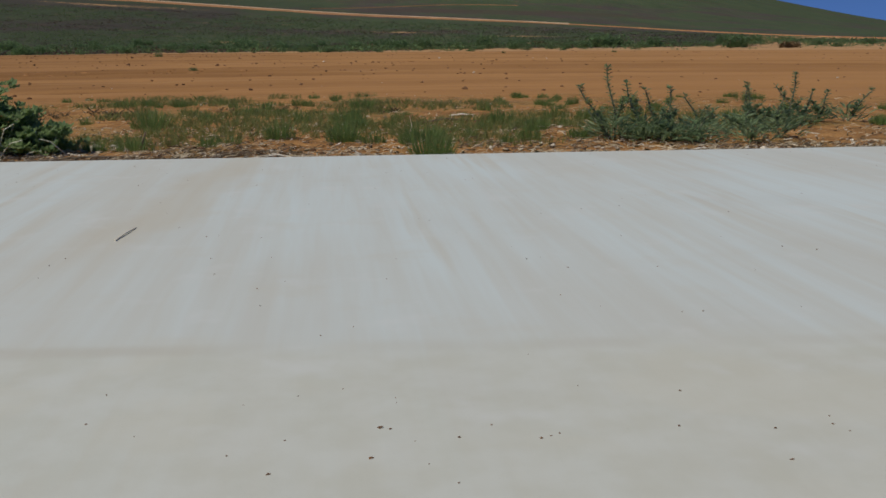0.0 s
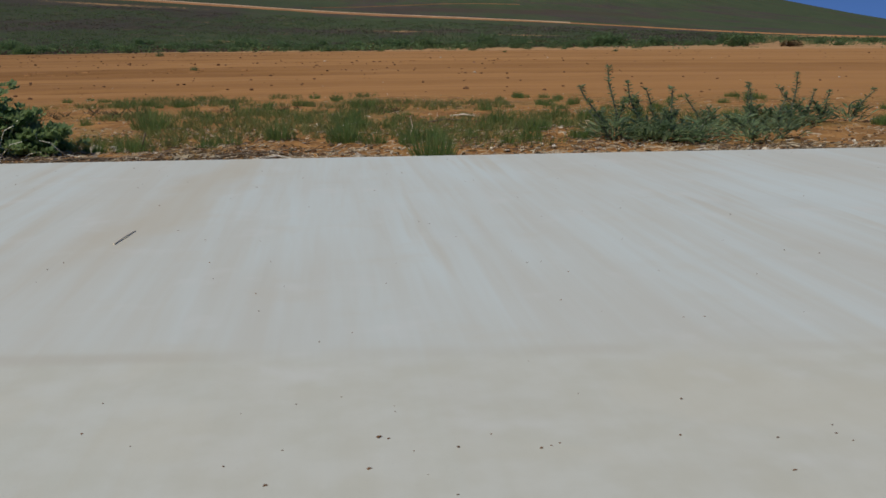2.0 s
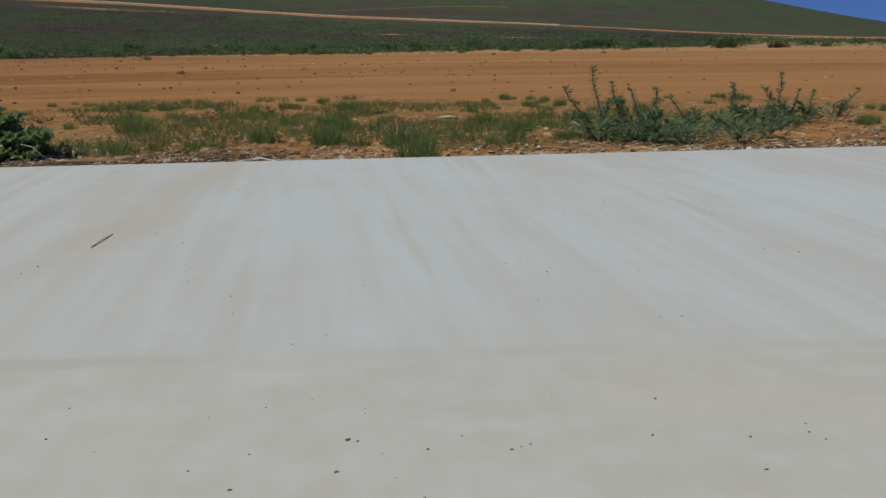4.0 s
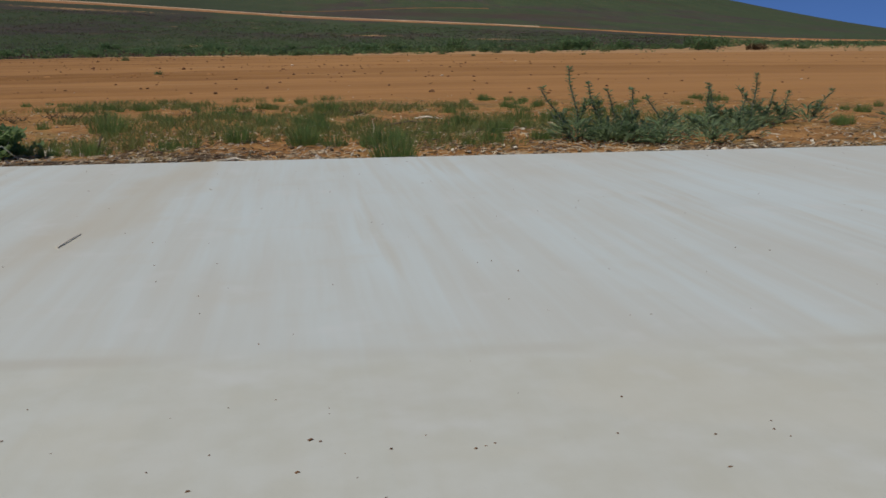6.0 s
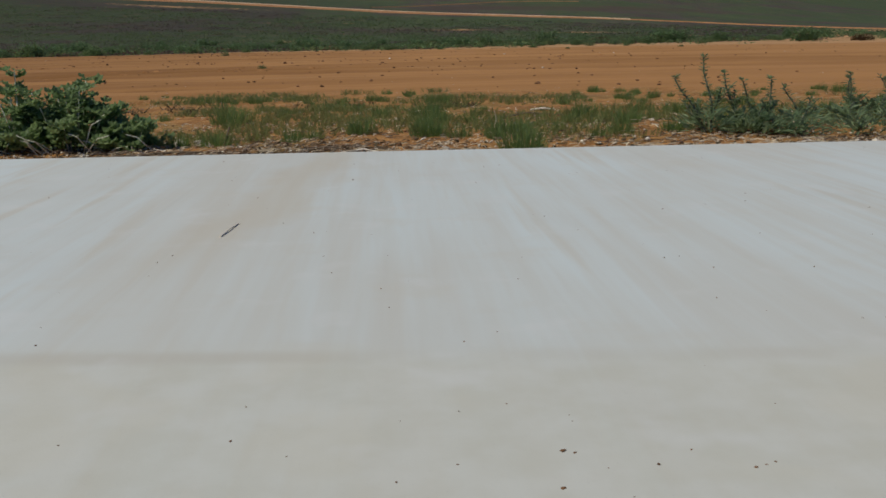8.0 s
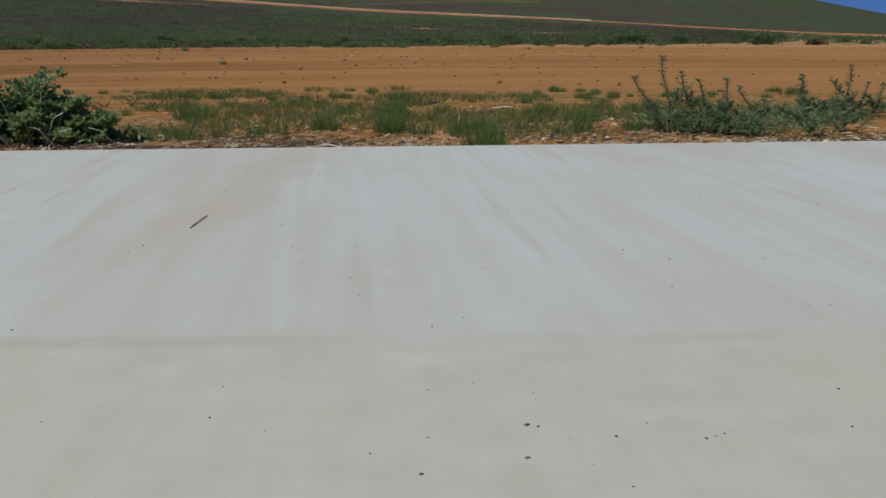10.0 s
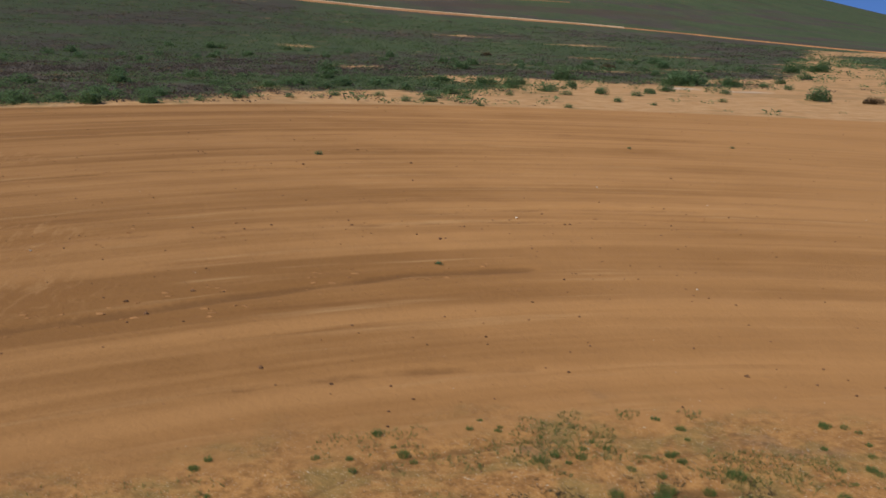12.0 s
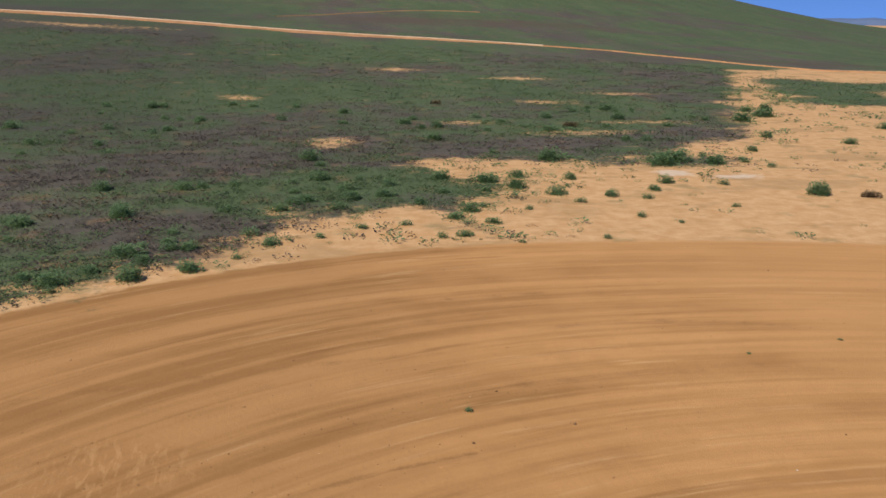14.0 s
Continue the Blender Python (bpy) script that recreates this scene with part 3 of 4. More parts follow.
def spread(*runs):
    out = []
    for lo, hi, step in runs:
        out += list(np.arange(lo, hi - 1e-6, step))
    return out


def build_ground():
    far = [88, 94, 100, 107, 115, 124, 134, 145, 158, 172, 188, 206, 226, 250, 280, 330, 400, 500, 620, 760, 950, 1300, 1900, 2800, 3900]
    xs = [-v for v in reversed(far)] + spread((-80, -24, 2.0), (-24, -6, 0.36), (-6, 6, 0.11), (6, 16, 0.4), (16, 30, 0.7), (30, 82, 2.0)) + far
    ys = [-3900, -1500, -500, -150, -60, -30, -14, -8, -4] + spread((0, 3.2, 1.1), (3.2, 8.6, 0.09), (8.6, 24, 0.14), (24, 38, 0.26), (38, 46, 0.4), (46, 130, 1.0), (130, 320, 5.0), (320, 720, 12), (720, 900, 20)) + [900, 1000, 1200, 1500, 2000, 2800, 3900]
    verts = [(x, y, ground_z(x, y)) for y in ys for x in xs]
    w = len(xs)
    faces = [(j * w + i, j * w + i + 1, (j + 1) * w + i + 1, (j + 1) * w + i) for j in range(len(ys) - 1) for i in range(w - 1)]
    me = mesh_of("ground", verts, faces, M_GROUND)
    for name, fn in (("sd_far", lambda x, y: dirt_far(x) - y), ("sd_verge", lambda x, y: verge_far(x) - y), ("sd_scrub", scrub_depth), ("lush", lushness), ("pale", lambda x, y: max(math.exp(-((x - 18.6) / 1.3) ** 2 - ((y - 61.6) / 1.3) ** 2), 0.62 * math.exp(-((x - 22.4) / 3.0) ** 2 - ((y - 59.6) / 1.3) ** 2)) if 50 < y < 70 else 0.0), ("rut", lambda x, y: rut_mark(x, y) if 3 < y < 37 else 0.0), ("dark_patch", lambda x, y: dark_patch_mark(x, y) if 4 < y < 6 and -6 < x < -3 else 0.0), ("track_u", lambda x, y: x), ("track_v", lambda x, y: y - track(x, y))):
        at = me.attributes.new(name, "FLOAT", "POINT")
        at.data.foreach_set("value", np.array([fn(v[0], v[1]) for v in verts], np.float32))
    for poly in me.polygons:
        poly.use_smooth = True
    return thing("ground", "orange sandy soil, bare wheel tracks and scrubby hill", "ground", kind="structure", mesh=me)


build_ground()


def build_slab(name, y0, y1, z, round0, round1, label):
    """One bay of the concrete pad, its upper edges worn round."""
    bm = bmesh.new()
    bmesh.ops.create_cube(bm, size=1.0)
    bmesh.ops.scale(bm, vec=(44, y1 - y0, 0.13), verts=bm.verts)
    bmesh.ops.translate(bm, vec=(1.0, (y0 + y1) / 2, z - 0.065), verts=bm.verts)
    for edge_y, offset, segments in ((y1, round1, 3), (y0, round0, 3)):
        if not offset:
            continue
        top = [e for e in bm.edges if all(v.co.z > z - 0.01 and abs(v.co.y - edge_y) < 0.002 for v in e.verts)]
        bmesh.ops.bevel(bm, geom=top, offset=offset, segments=segments, profile=0.5, affect="EDGES")
    for v in bm.verts:
        v.co.y += (-0.085 if abs(v.co.y - 1.19) < 0.01 else SLAB_SKEW) * v.co.x
    me = bpy.data.meshes.new(name)
    bm.to_mesh(me)
    bm.free()
    me.materials.append(M_CONCRETE)
    return thing(name, label, "concrete slab", "bays of the concrete pad", "structure", me)


build_slab("pavement", 1.1905, SLAB_EDGE, 0.0, 0.0, 0.012, "pale brushed concrete bay with tan streaks")
build_slab("pavement", -14.0, 1.1905, 0.0, 0.012, 0.0, "pale beige trowelled concrete bay, slightly stained")


def ribbon(name, line, width, lift, material, label, east=1.0):
    pts = []
    for (x0, y0), (x1, y1) in zip(line, line[1:]):
        n = max(2, int(math.hypot(x1 - x0, y1 - y0) / 3))
        pts += [(x0 + (x1 - x0) * k / n, y0 + (y1 - y0) * k / n) for k in range(n)]
    pts.append(line[-1])
    verts, faces = [], []
    for i, (x, y) in enumerate(pts):
        xa, ya = pts[max(i - 2, 0)]
        xb, yb = pts[min(i + 2, len(pts) - 1)]
        d = math.hypot(xb - xa, yb - ya)
        nx, ny = -(yb - ya) / d, (xb - xa) / d
        w = width * (0.8 + 0.45 * noise.noise(Vector((i * 0.13, width, 1))) + 0.3 * noise.noise(Vector((i * 0.5, width, 7))))
        w *= 1.0 + (east - 1.0) * min(1.0, max(0.0, (math.degrees(math.atan2(x, y)) - 6) / 12))
        for s in (-0.5, -0.17, 0.17, 0.5):
            px, py = x + nx * w * s, y + ny * w * s
            verts.append((px, py, hill(px, py) - 0.04 + (lift if abs(s) < 0.4 else -0.12)))
    for i in range(len(pts) - 1):
        for k in range(3):
            a = i * 4 + k
            faces.append((a, a + 4, a + 5, a + 1))
    return thing(name, label, "dirt road", kind="structure", mesh=mesh_of(name, verts, faces, material))


ROAD = [(210 * math.sin(radians(az)) * k, 210 * math.cos(radians(az)) * k) for az, k in ((-34, 1.04), (-24, 1.02), (-13, 1.0), (-6, 1.0), (0.5, 0.99), (8, 1.0), (14.8, 1.01), (19, 1.02), (24, 0.99), (27, 0.96), (31, 0.94), (36, 0.97), (42, 1.05))]
ribbon("road", ROAD[:7], 2.0, 0.36, M_ROAD, "pale dirt track climbing across the hillside", 0.3)
ribbon("road", [(x * 1.002, y * 1.002) for x, y in ROAD[6:11]], 1.5, 0.12, M_BANK, "orange end of the dirt track below the hill", 0.5)
ribbon("road_bank", [(x, y + 0.4) for x, y in ROAD], 9.0, 0.24, M_BANK, "orange cut bank above the dirt track", 0.12)

ribbon("hill_track", [(-4, 264), (4.5, 271), (18.5, 284), (34, 294), (49, 298), (62, 299)], 1.7, 0.2, rough_material("faded_track", (0.10, 0.065, 0.03), (0.27, 0.155, 0.07), 0.15), "faint brown track high on the hillside")


def build_far_range():
    verts, faces = [], []
    for i in range(81):
        az = radians(20 + i * 1.0)
        r = 3600
        h = 18 + 16 * abs(noise.noise(Vector((i * 0.11, 2, 0)))) + 8 * noise.noise(Vector((i * 0.6, 5, 0)))
        for rr, z in ((r, -5.0), (r + 60, h * 0.7), (r + 150, h), (r + 260, -5.0)):
            verts.append((rr * math.sin(az), rr * math.cos(az), z))
    for i in range(80):
        for k in range(3):
            a = i * 4 + k
            faces.append((a, a + 4, a + 5, a + 1))
    return thing("backdrop", "far range on the horizon, blue haze in its colour", "hills", kind="structure", mesh=mesh_of("backdrop", verts, faces, M_FAR_HAZE))


build_far_range()


# ---- plants ----
def tuft_mesh(blades, height, spread_):
    s = Soup()
    for _ in range(blades):
        an, u = random.uniform(0, 6.2832), math.sqrt(random.random())
        r = spread_ * u * 0.5
        x, y = r * math.cos(an), r * math.sin(an)
        h = height * random.uniform(0.45, 1.12) * (1.05 - 0.5 * u * u)
        out = h * (0.1 + 0.75 * u * random.random())
        a2 = an + random.uniform(-0.7, 0.7)
        tip = (x + out * math.cos(a2), y + out * math.sin(a2), h)
        s.blade((x, y, -0.012), tip, random.uniform(0.0012, 0.0028), (0, 0, h * 0.10))
    return s.mesh("grass_tuft", M_GRASS)


TUFTS = [tuft_mesh(420, 0.115, 0.15), tuft_mesh(300, 0.095, 0.12), tuft_mesh(460, 0.105, 0.20), tuft_mesh(200, 0.065, 0.11), tuft_mesh(200, 0.085, 0.09)]
TUFT_OBS = []


def put_tuft(x, y, k, s=1.0):
    m = Matrix.LocRotScale((x, y, ground_z(x, y)), Euler((0, 0, random.uniform(0, 6.28))), (s, s, s * random.uniform(0.85, 1.15)))
    if k not in [q for q, _ in TUFT_OBS]:
        ob = thing("grass_tuft", "fine green grass tuft on orange soil", "grass", "grass tufts on the verge", mesh=TUFTS[k])
        ob.matrix_basis = m
        TUFT_OBS.append((k, ob))
    else:
        src = dict(TUFT_OBS)[k]
        ob = new("grass_tuft", src.data)
        tagged(ob, "fine green grass tuft on orange soil", "grass", "grass tufts on the verge")
        ob.matrix_basis = m


for x, y, k, s in [(0.38, 3.70, 0, 1.15), (0.39, 4.22, 2, 1.0), (0.02, 4.25, 0, 1.0), (-0.28, 4.36, 1, 1.0), (-0.89, 4.02, 3, 1.2), (-1.0, 5.12, 2, 1.05), (-1.49, 6.81, 3, 1.3), (-0.59, 6.13, 1, 1.2),
                   (0.07, 5.21, 2, 1.0), (0.90, 5.0, 0, 0.9), (0.93, 4.22, 1, 0.9), (-2.49, 4.53, 1, 0.9), (1.42, 5.09, 1, 1.0), (1.32, 5.41, 3, 1.3), (0.99, 6.08, 3, 1.2), (-0.96, 6.22, 1, 1.0), (-1.19, 6.0, 3, 1.4),
                   (-2.72, 5.65, 3, 1.2), (2.07, 5.71, 1, 0.9), (0.1, 4.9, 1, 0.9), (0.2, 6.5, 2, 0.9), (-0.5, 6.3, 2, 0.8), (-0.12, 6.28, 1, 0.8), (-0.5, 4.25, 3, 1.0), (0.62, 4.3, 4, 0.8), (0.75, 4.6, 4, 0.8), (-0.2, 5.4, 4, 1.0),
                   (-0.95, 4.85, 4, 0.9), (-2.9, 4.2, 1, 1.0), (0.16, 4.15, 3, 1.0), (-0.75, 5.5, 4, 1.0), (-0.35, 5.9, 3, 1.2), (1.75, 5.2, 4, 1.0), (2.3, 5.1, 3, 1.2), (1.2, 4.75, 4, 0.9)]:
    put_tuft(x, y, k, s)
rng = random.Random(5)
for _ in range(330):
    x = rng.uniform(-4.6, 5.2)
    y = 4.0 + 3.7 * rng.random() ** 1.2
    if noise.noise(Vector((x * 0.9, y * 0.9, 4))) > -0.05 and y < verge_far(x) + 0.1:
        put_tuft(x, y, rng.choice((1, 3, 3, 4)), rng.uniform(0.45, 0.85))


def low_growth():
    s = Soup()
    for _ in range(17000):
        x, y = random.gauss(-0.1, 2.4), random.uniform(3.9, 8.4)
        if y > verge_far(x) + 0.05 or noise.noise(Vector((x * 0.8, y * 0.9, 9))) + 0.4 * noise.noise(Vector((x * 3, y * 3, 2))) < -0.10 + 0.45 * max(0.0, 4.4 - y) + 0.12 * max(0.0, -2.2 - x) + 0.2 * max(0.0, x - 1.0) + 0.16 * max(0.0, min(1.0, y - 6.0)):
            continue
        z = ground_z(x, y)
        for _ in range(5):
            an, h = random.uniform(0, 6.2832), random.uniform(0.020, 0.066)
            out = h * random.uniform(0.2, 0.9)
            s.blade((x + 0.01 * math.sin(3 * an), y, z - 0.004), (x + out * math.cos(an), y + out * math.sin(an), z + h * 0.75), 0.0030, (0, 0, h * 0.2))
    return thing("sparse_grass", "short sparse yellow-green weeds on orange soil", "weeds", kind="stuff", mesh=s.mesh("sparse_grass", M_DRYGRASS))


low_growth()


def mallow_bush(x0, y0, lobes, label, leaf, size, pale):
    """A spreading bush of several lobes: (dx, dy, rx, ry, height, stems, leaves) each, and pale bent stems showing in front."""
    root = thing("mallow_bush", label, "bush", "bushes on the verge")
    root.location = (x0, y0, ground_z(x0, y0))
    for cx, cy, rx, ry, height, stems, leaves in lobes:
        shoots = []
        for i in range(stems):
            an = 2.39996 * i + random.uniform(-0.2, 0.2)
            reach = math.sqrt((i + 0.5) / stems)
            ex, ey = rx * reach * math.cos(an), ry * reach * math.sin(an)
            ez = height * random.choice((0.55, 0.7, 0.85, 0.95, 1.05, 1.2)) * math.sqrt(max(0.06, 1.02 - reach * reach))
            bx, by = cx + ex * 0.45, cy + ey * 0.45
            pts = [Vector((bx + (cx + ex - bx) * t, by + (cy + ey - by) * t, -0.01 + ez * t ** 0.75 + 0.012 * math.sin(4 * t + i))) for t in (0, 0.25, 0.5, 0.75, 1.0)]
            s = Soup()
            s.tube(pts, 0.0042, 0.0018)
            part("stem", s.mesh("stem", M_STEM), root, "pale green woody stem")
            shoots.append(pts)
        s = Soup()
        for _ in range(leaves):
            pts = random.choice(shoots)
            t = random.uniform(0.08, 1.0) ** 0.6 * 3.999
            q = pts[int(t)].lerp(pts[int(t) + 1], t % 1)
            an = random.uniform(0, 6.2832)
            q = q + Vector((math.cos(an), math.sin(an), random.uniform(-0.3, 0.6))) * random.uniform(0.004, 0.04)
            q.z = max(q.z, random.uniform(0.012, 0.04))
            s.lobed(q, (math.cos(an), math.sin(an), random.uniform(-0.3, 1.1)), random.uniform(0.5, 1.1) * size)
        part("foliage", s.mesh("foliage", leaf), root)
        for i in range(int(stems * pale)):
            an = random.uniform(2.8, 5.6)
            r = random.uniform(0.6, 1.02)
            bx, by = cx + rx * r * math.cos(an), cy + ry * r * math.sin(an)
            h = height * random.uniform(0.2, 0.75)
            ln = random.choice((-1, -1, 1)) * random.uniform(0.03, 0.09)
            s = Soup()
            s.tube([(bx - ln * 0.4, by + 0.01, 0.0), (bx, by - 0.02, h * 0.45), (bx + ln * 0.35, by - 0.035, h * 0.85), (bx + ln * 0.9, by - 0.04, h)], 0.0023, 0.0016)
            part("stem", s.mesh("stem", M_STEM), root, "pale bare stem")
    return root


mallow_bush(-1.52, 3.98, [(0.03, 0.06, 0.34, 0.28, 0.25, 34, 1500), (-0.30, 0.0, 0.30, 0.20, 0.18, 22, 700), (-0.16, 0.0, 0.05, 0.04, 0.36, 4, 90), (0.10, 0.0, 0.05, 0.04, 0.325, 3, 70), (-0.34, 0.0, 0.05, 0.04, 0.30, 3, 60), (0.29, -0.02, 0.15, 0.13, 0.14, 11, 260), (-0.58, -0.04, 0.16, 0.12, 0.11, 10, 220)],
            "spreading green mallow bush with pale bent stems", M_MALLOW, 0.048, 0.4)
mallow_bush(-3.10, 4.02, [(0.0, 0.0, 0.22, 0.16, 0.15, 16, 520), (-0.16, -0.05, 0.14, 0.10, 0.15, 9, 240), (0.26, -0.02, 0.16, 0.10, 0.09, 8, 220)], "grey-green sprawling bush beside the concrete", M_SALT, 0.026, 0.2)


def thistle(x0, y0, height, lean, bushy):
    root = thing("thistle", "spiny grey-green thistle growing at the slab edge", "thistle", "thistles on the verge")
    root.location = (x0, y0, ground_z(x0, y0))
    top = Vector((lean[0], lean[1], height))
    pts = [top * t + Vector((0.008 * math.sin(7 * t + x0 * 9), 0.006 * math.cos(6 * t + x0), -0.01 * (1 - t))) for t in (0, 0.2, 0.4, 0.6, 0.8, 1.0)]
    s = Soup()
    s.tube(pts, 0.0055, 0.003)
    part("stem", s.mesh("stem", M_THSTEM), root)
    s = Soup()
    count = int(height * 260)
    for i in range(count):
        t = 0.12 + 0.88 * i / count
        q = pts[min(4, int(t * 5))].lerp(pts[min(4, int(t * 5)) + 1], min(1.0, t * 5 - min(4, int(t * 5))))
        an = i * 2.4 + random.uniform(-0.4, 0.4)
        size = random.uniform(0.018, 0.036) * (1.1 - 0.35 * t)
        way = Vector((math.cos(an), math.sin(an), random.uniform(0.0, 0.7)))
        s.leaf(q, way, size, size * 0.30, 0.35)
        for side in (-0.9, 0.9):
            w2 = Vector((math.cos(an + side), math.sin(an + side), way.z + 0.2)).normalized()
            s.leaf(q + way.normalized() * size * 0.4, w2, size * 0.5, size * 0.13, 0.3)
    for i in range(16):
        an = random.uniform(0, 6.2832)
        s.leaf(top, (math.cos(an), math.sin(an), random.uniform(0.2, 1.6)), random.uniform(0.014, 0.026), 0.006, 0.3)
    part("foliage", s.mesh("foliage", M_THISTLE), root)
    s = Soup()
    for i in range(bushy):
        an, r = random.uniform(0, 6.2832), random.uniform(0.0, 0.13)
        q = Vector((r * math.cos(an), r * math.sin(an), random.uniform(0.005, 0.10) * (1 - r * 4)))
        size = random.uniform(0.025, 0.06)
        s.leaf(q, (math.cos(an), math.sin(an), random.uniform(-0.05, 0.9)), size, size * 0.25, 0.3)
    for k in range(2 if height > 0.15 else 1):
        an, t = random.uniform(0, 6.2832), random.uniform(0.15, 0.4)
        a0 = top * t
        out = Vector((math.cos(an), 0.5 * math.sin(an), 0)) * random.uniform(0.05, 0.10)
        a1 = a0 + out + Vector((0, 0, height * random.uniform(0.2, 0.42)))
        tw = Soup()
        tw.tube([a0, a0.lerp(a1, 0.5) + out * 0.12, a1], 0.0032, 0.002, 4)
        part("side_shoot", tw.mesh("side_shoot", M_THSTEM), root)
        for i in range(34):
            q = a0.lerp(a1, random.uniform(0.2, 1.0))
            a2 = random.uniform(0, 6.2832)
            s.leaf(q, (math.cos(a2), math.sin(a2), random.uniform(0.0, 0.9)), random.uniform(0.016, 0.034), 0.009, 0.3)
    part("basal_foliage", s.mesh("basal_foliage", M_THISTLE), root)
    return root


for x, y, h, lean, b in [(1.22, 3.98, 0.235, (-0.15, 0.0), 120), (1.27, 4.06, 0.315, (-0.045, 0.02), 150), (1.40, 4.04, 0.26, (-0.095, 0.02), 190), (1.44, 4.00, 0.12, (0.02, 0.0), 190), (1.54, 4.05, 0.235, (-0.03, 0.0), 170),
                         (1.55, 4.22, 0.22, (-0.10, 0.0), 60), (1.68, 4.12, 0.13, (0.05, 0.0), 110), (1.82, 4.35, 0.18, (-0.11, 0.0), 70), (1.93, 4.2, 0.12, (0.05, 0.0), 130), (2.10, 4.45, 0.235, (-0.03, 0.0), 120),
                         (2.20, 4.55, 0.21, (-0.08, 0.0), 60), (2.26, 4.5, 0.17, (0.04, 0.0), 110), (2.40, 4.62, 0.27, (0.02, 0.0), 150), (2.50, 4.7, 0.18, (0.07, 0.0), 80), (2.62, 4.72, 0.16, (0.05, 0.0), 110),
                         (2.80, 4.75, 0.17, (0.14, 0.0), 80), (3.3, 4.6, 0.18, (0.03, 0.0), 120), (1.86, 3.95, 0.06, (0.02, 0.0), 80), (1.62, 3.93, 0.05, (0.0, 0.0), 70), (2.05, 4.05, 0.06, (0.0, 0.0), 80)]:
    thistle(x, y, h, lean, b)


# ---- litter on the verge ----
def litter(name, label, count, material, fade, seed):
    """Broken stalks lying in drifts, thickest along the slab."""
    s = Soup()
    rnd = random.Random(seed)
    for _ in range(count):
        x = rnd.gauss(0.0, 2.4)
        y = slab_edge(x) + 0.04 + rnd.expovariate(fade)
        if y > verge_far(x) or noise.noise(Vector((x * 1.5, y * 1.8, seed))) < -0.12:
            continue
        z = ground_z(x, y) + rnd.uniform(0.001, 0.012)
        an, l = rnd.gauss(0, 0.9), rnd.uniform(0.012, 0.06) * (1.6 if rnd.random() < 0.1 else 1.0)
        d = Vector((math.cos(an), math.sin(an), rnd.uniform(-0.15, 0.4))) * l
        q = Vector((x, y, z))
        s.tube([q - d / 2, q + Vector((0, 0, 0.003)), q + d / 2], rnd.uniform(0.0009, 0.0026), 0.0008, 3)
    return thing(name, label, "straw", kind="stuff", mesh=s.mesh(name, material))


litter("straw_litter", "dry straw and stalk litter along the slab edge", 3400, M_STRAW, 1.9, 41)
litter("scattered_straw", "short pale straw scattered across the orange verge", 1700, M_STRAW, 0.5, 43)
litter("stalk_litter", "brown broken stalks along the slab edge", 7500, M_TWIG, 2.4, 42)


def chips(name, label, count, fade, material, seed):
    """Bleached bark and wood flakes, a few centimetres long, lying tilted on the soil."""
    s = Soup()
    rnd = random.Random(seed)
    for _ in range(count):
        x = rnd.gauss(0.1, 2.2)
        y = slab_edge(x) + 0.05 + rnd.expovariate(fade)
        if y > verge_far(x) + 0.3:
            continue
        z, an = ground_z(x, y) + 0.004, rnd.uniform(0, 6.2832)
        l, w = rnd.uniform(0.005, 0.015) * (1.9 if rnd.random() < 0.1 else 1.0), rnd.uniform(0.0025, 0.006)
        u, v, h = Vector((math.cos(an), math.sin(an), rnd.uniform(-0.2, 0.5))) * l, Vector((-math.sin(an), math.cos(an), rnd.uniform(-0.4, 0.4))) * w, Vector((0, 0, 0.004))
        c = Vector((x, y, z))
        n = len(s.v)
        s.v += [tuple(q) for q in (c - u - v * 0.6, c + u * 0.7 - v, c + u, c + u * 0.4 + v, c - u * 0.8 + v * 0.7)]
        s.v += [tuple(Vector(q) + h) for q in s.v[n:n + 5]]
        s.f += [tuple(range(n + 5, n + 10))] + [(n + k, n + (k + 1) % 5, n + 5 + (k + 1) % 5, n + 5 + k) for k in range(5)]
    return thing(name, label, "wood chips", kind="stuff", mesh=s.mesh(name, material))


chips("wood_chips", "bleached bark and wood flakes over the verge", 800, 1.5, M_CHIP, 91)
chips("edge_chips", "white bark flakes heaped along the slab edge", 300, 4.5, M_BONE, 92)
# dark flakes double as the shadows between the pieces of litter
chips("dark_bark", "dark bark flakes deepening the shade along the slab edge", 900, 3.0, M_DEAD, 93)


def grit(name, label, count, region, size, material, seed):
    rnd = random.Random(seed)
    s = Soup()
    for _ in range(count):
        x, y = region(rnd)
        r = size * rnd.uniform(0.4, 1.3) * (2.0 if rnd.random() < 0.05 else 1.0)
        s.lump((x, y, ground_z(x, y) + r * 0.25), r, r * rnd.uniform(0.6, 1.0), r * rnd.uniform(0.5, 0.9))
    return thing(name, label, "gravel", kind="stuff", mesh=s.mesh(name, material))


grit("pale_gravel", "small pale stones scattered over the verge", 1500, lambda r: (lambda x: (x, slab_edge(x) + 0.08 + r.expovariate(0.9)))(r.gauss(0.2, 2.3)), 0.0058, M_STONE, 3)
grit("dark_crumbs", "dark soil crumbs on the verge", 900, lambda r: (lambda x: (x, slab_edge(x) + 0.06 + r.expovariate(1.1)))(r.gauss(0, 2.6)), 0.007, M_CLOD, 4)
grit("dirt_crumbs", "scattered clods on the bare wheel-tracked dirt", 850, lambda r: (r.uniform(-18, 16), r.uniform(7.5, 42)), 0.015, M_CLOD, 6)
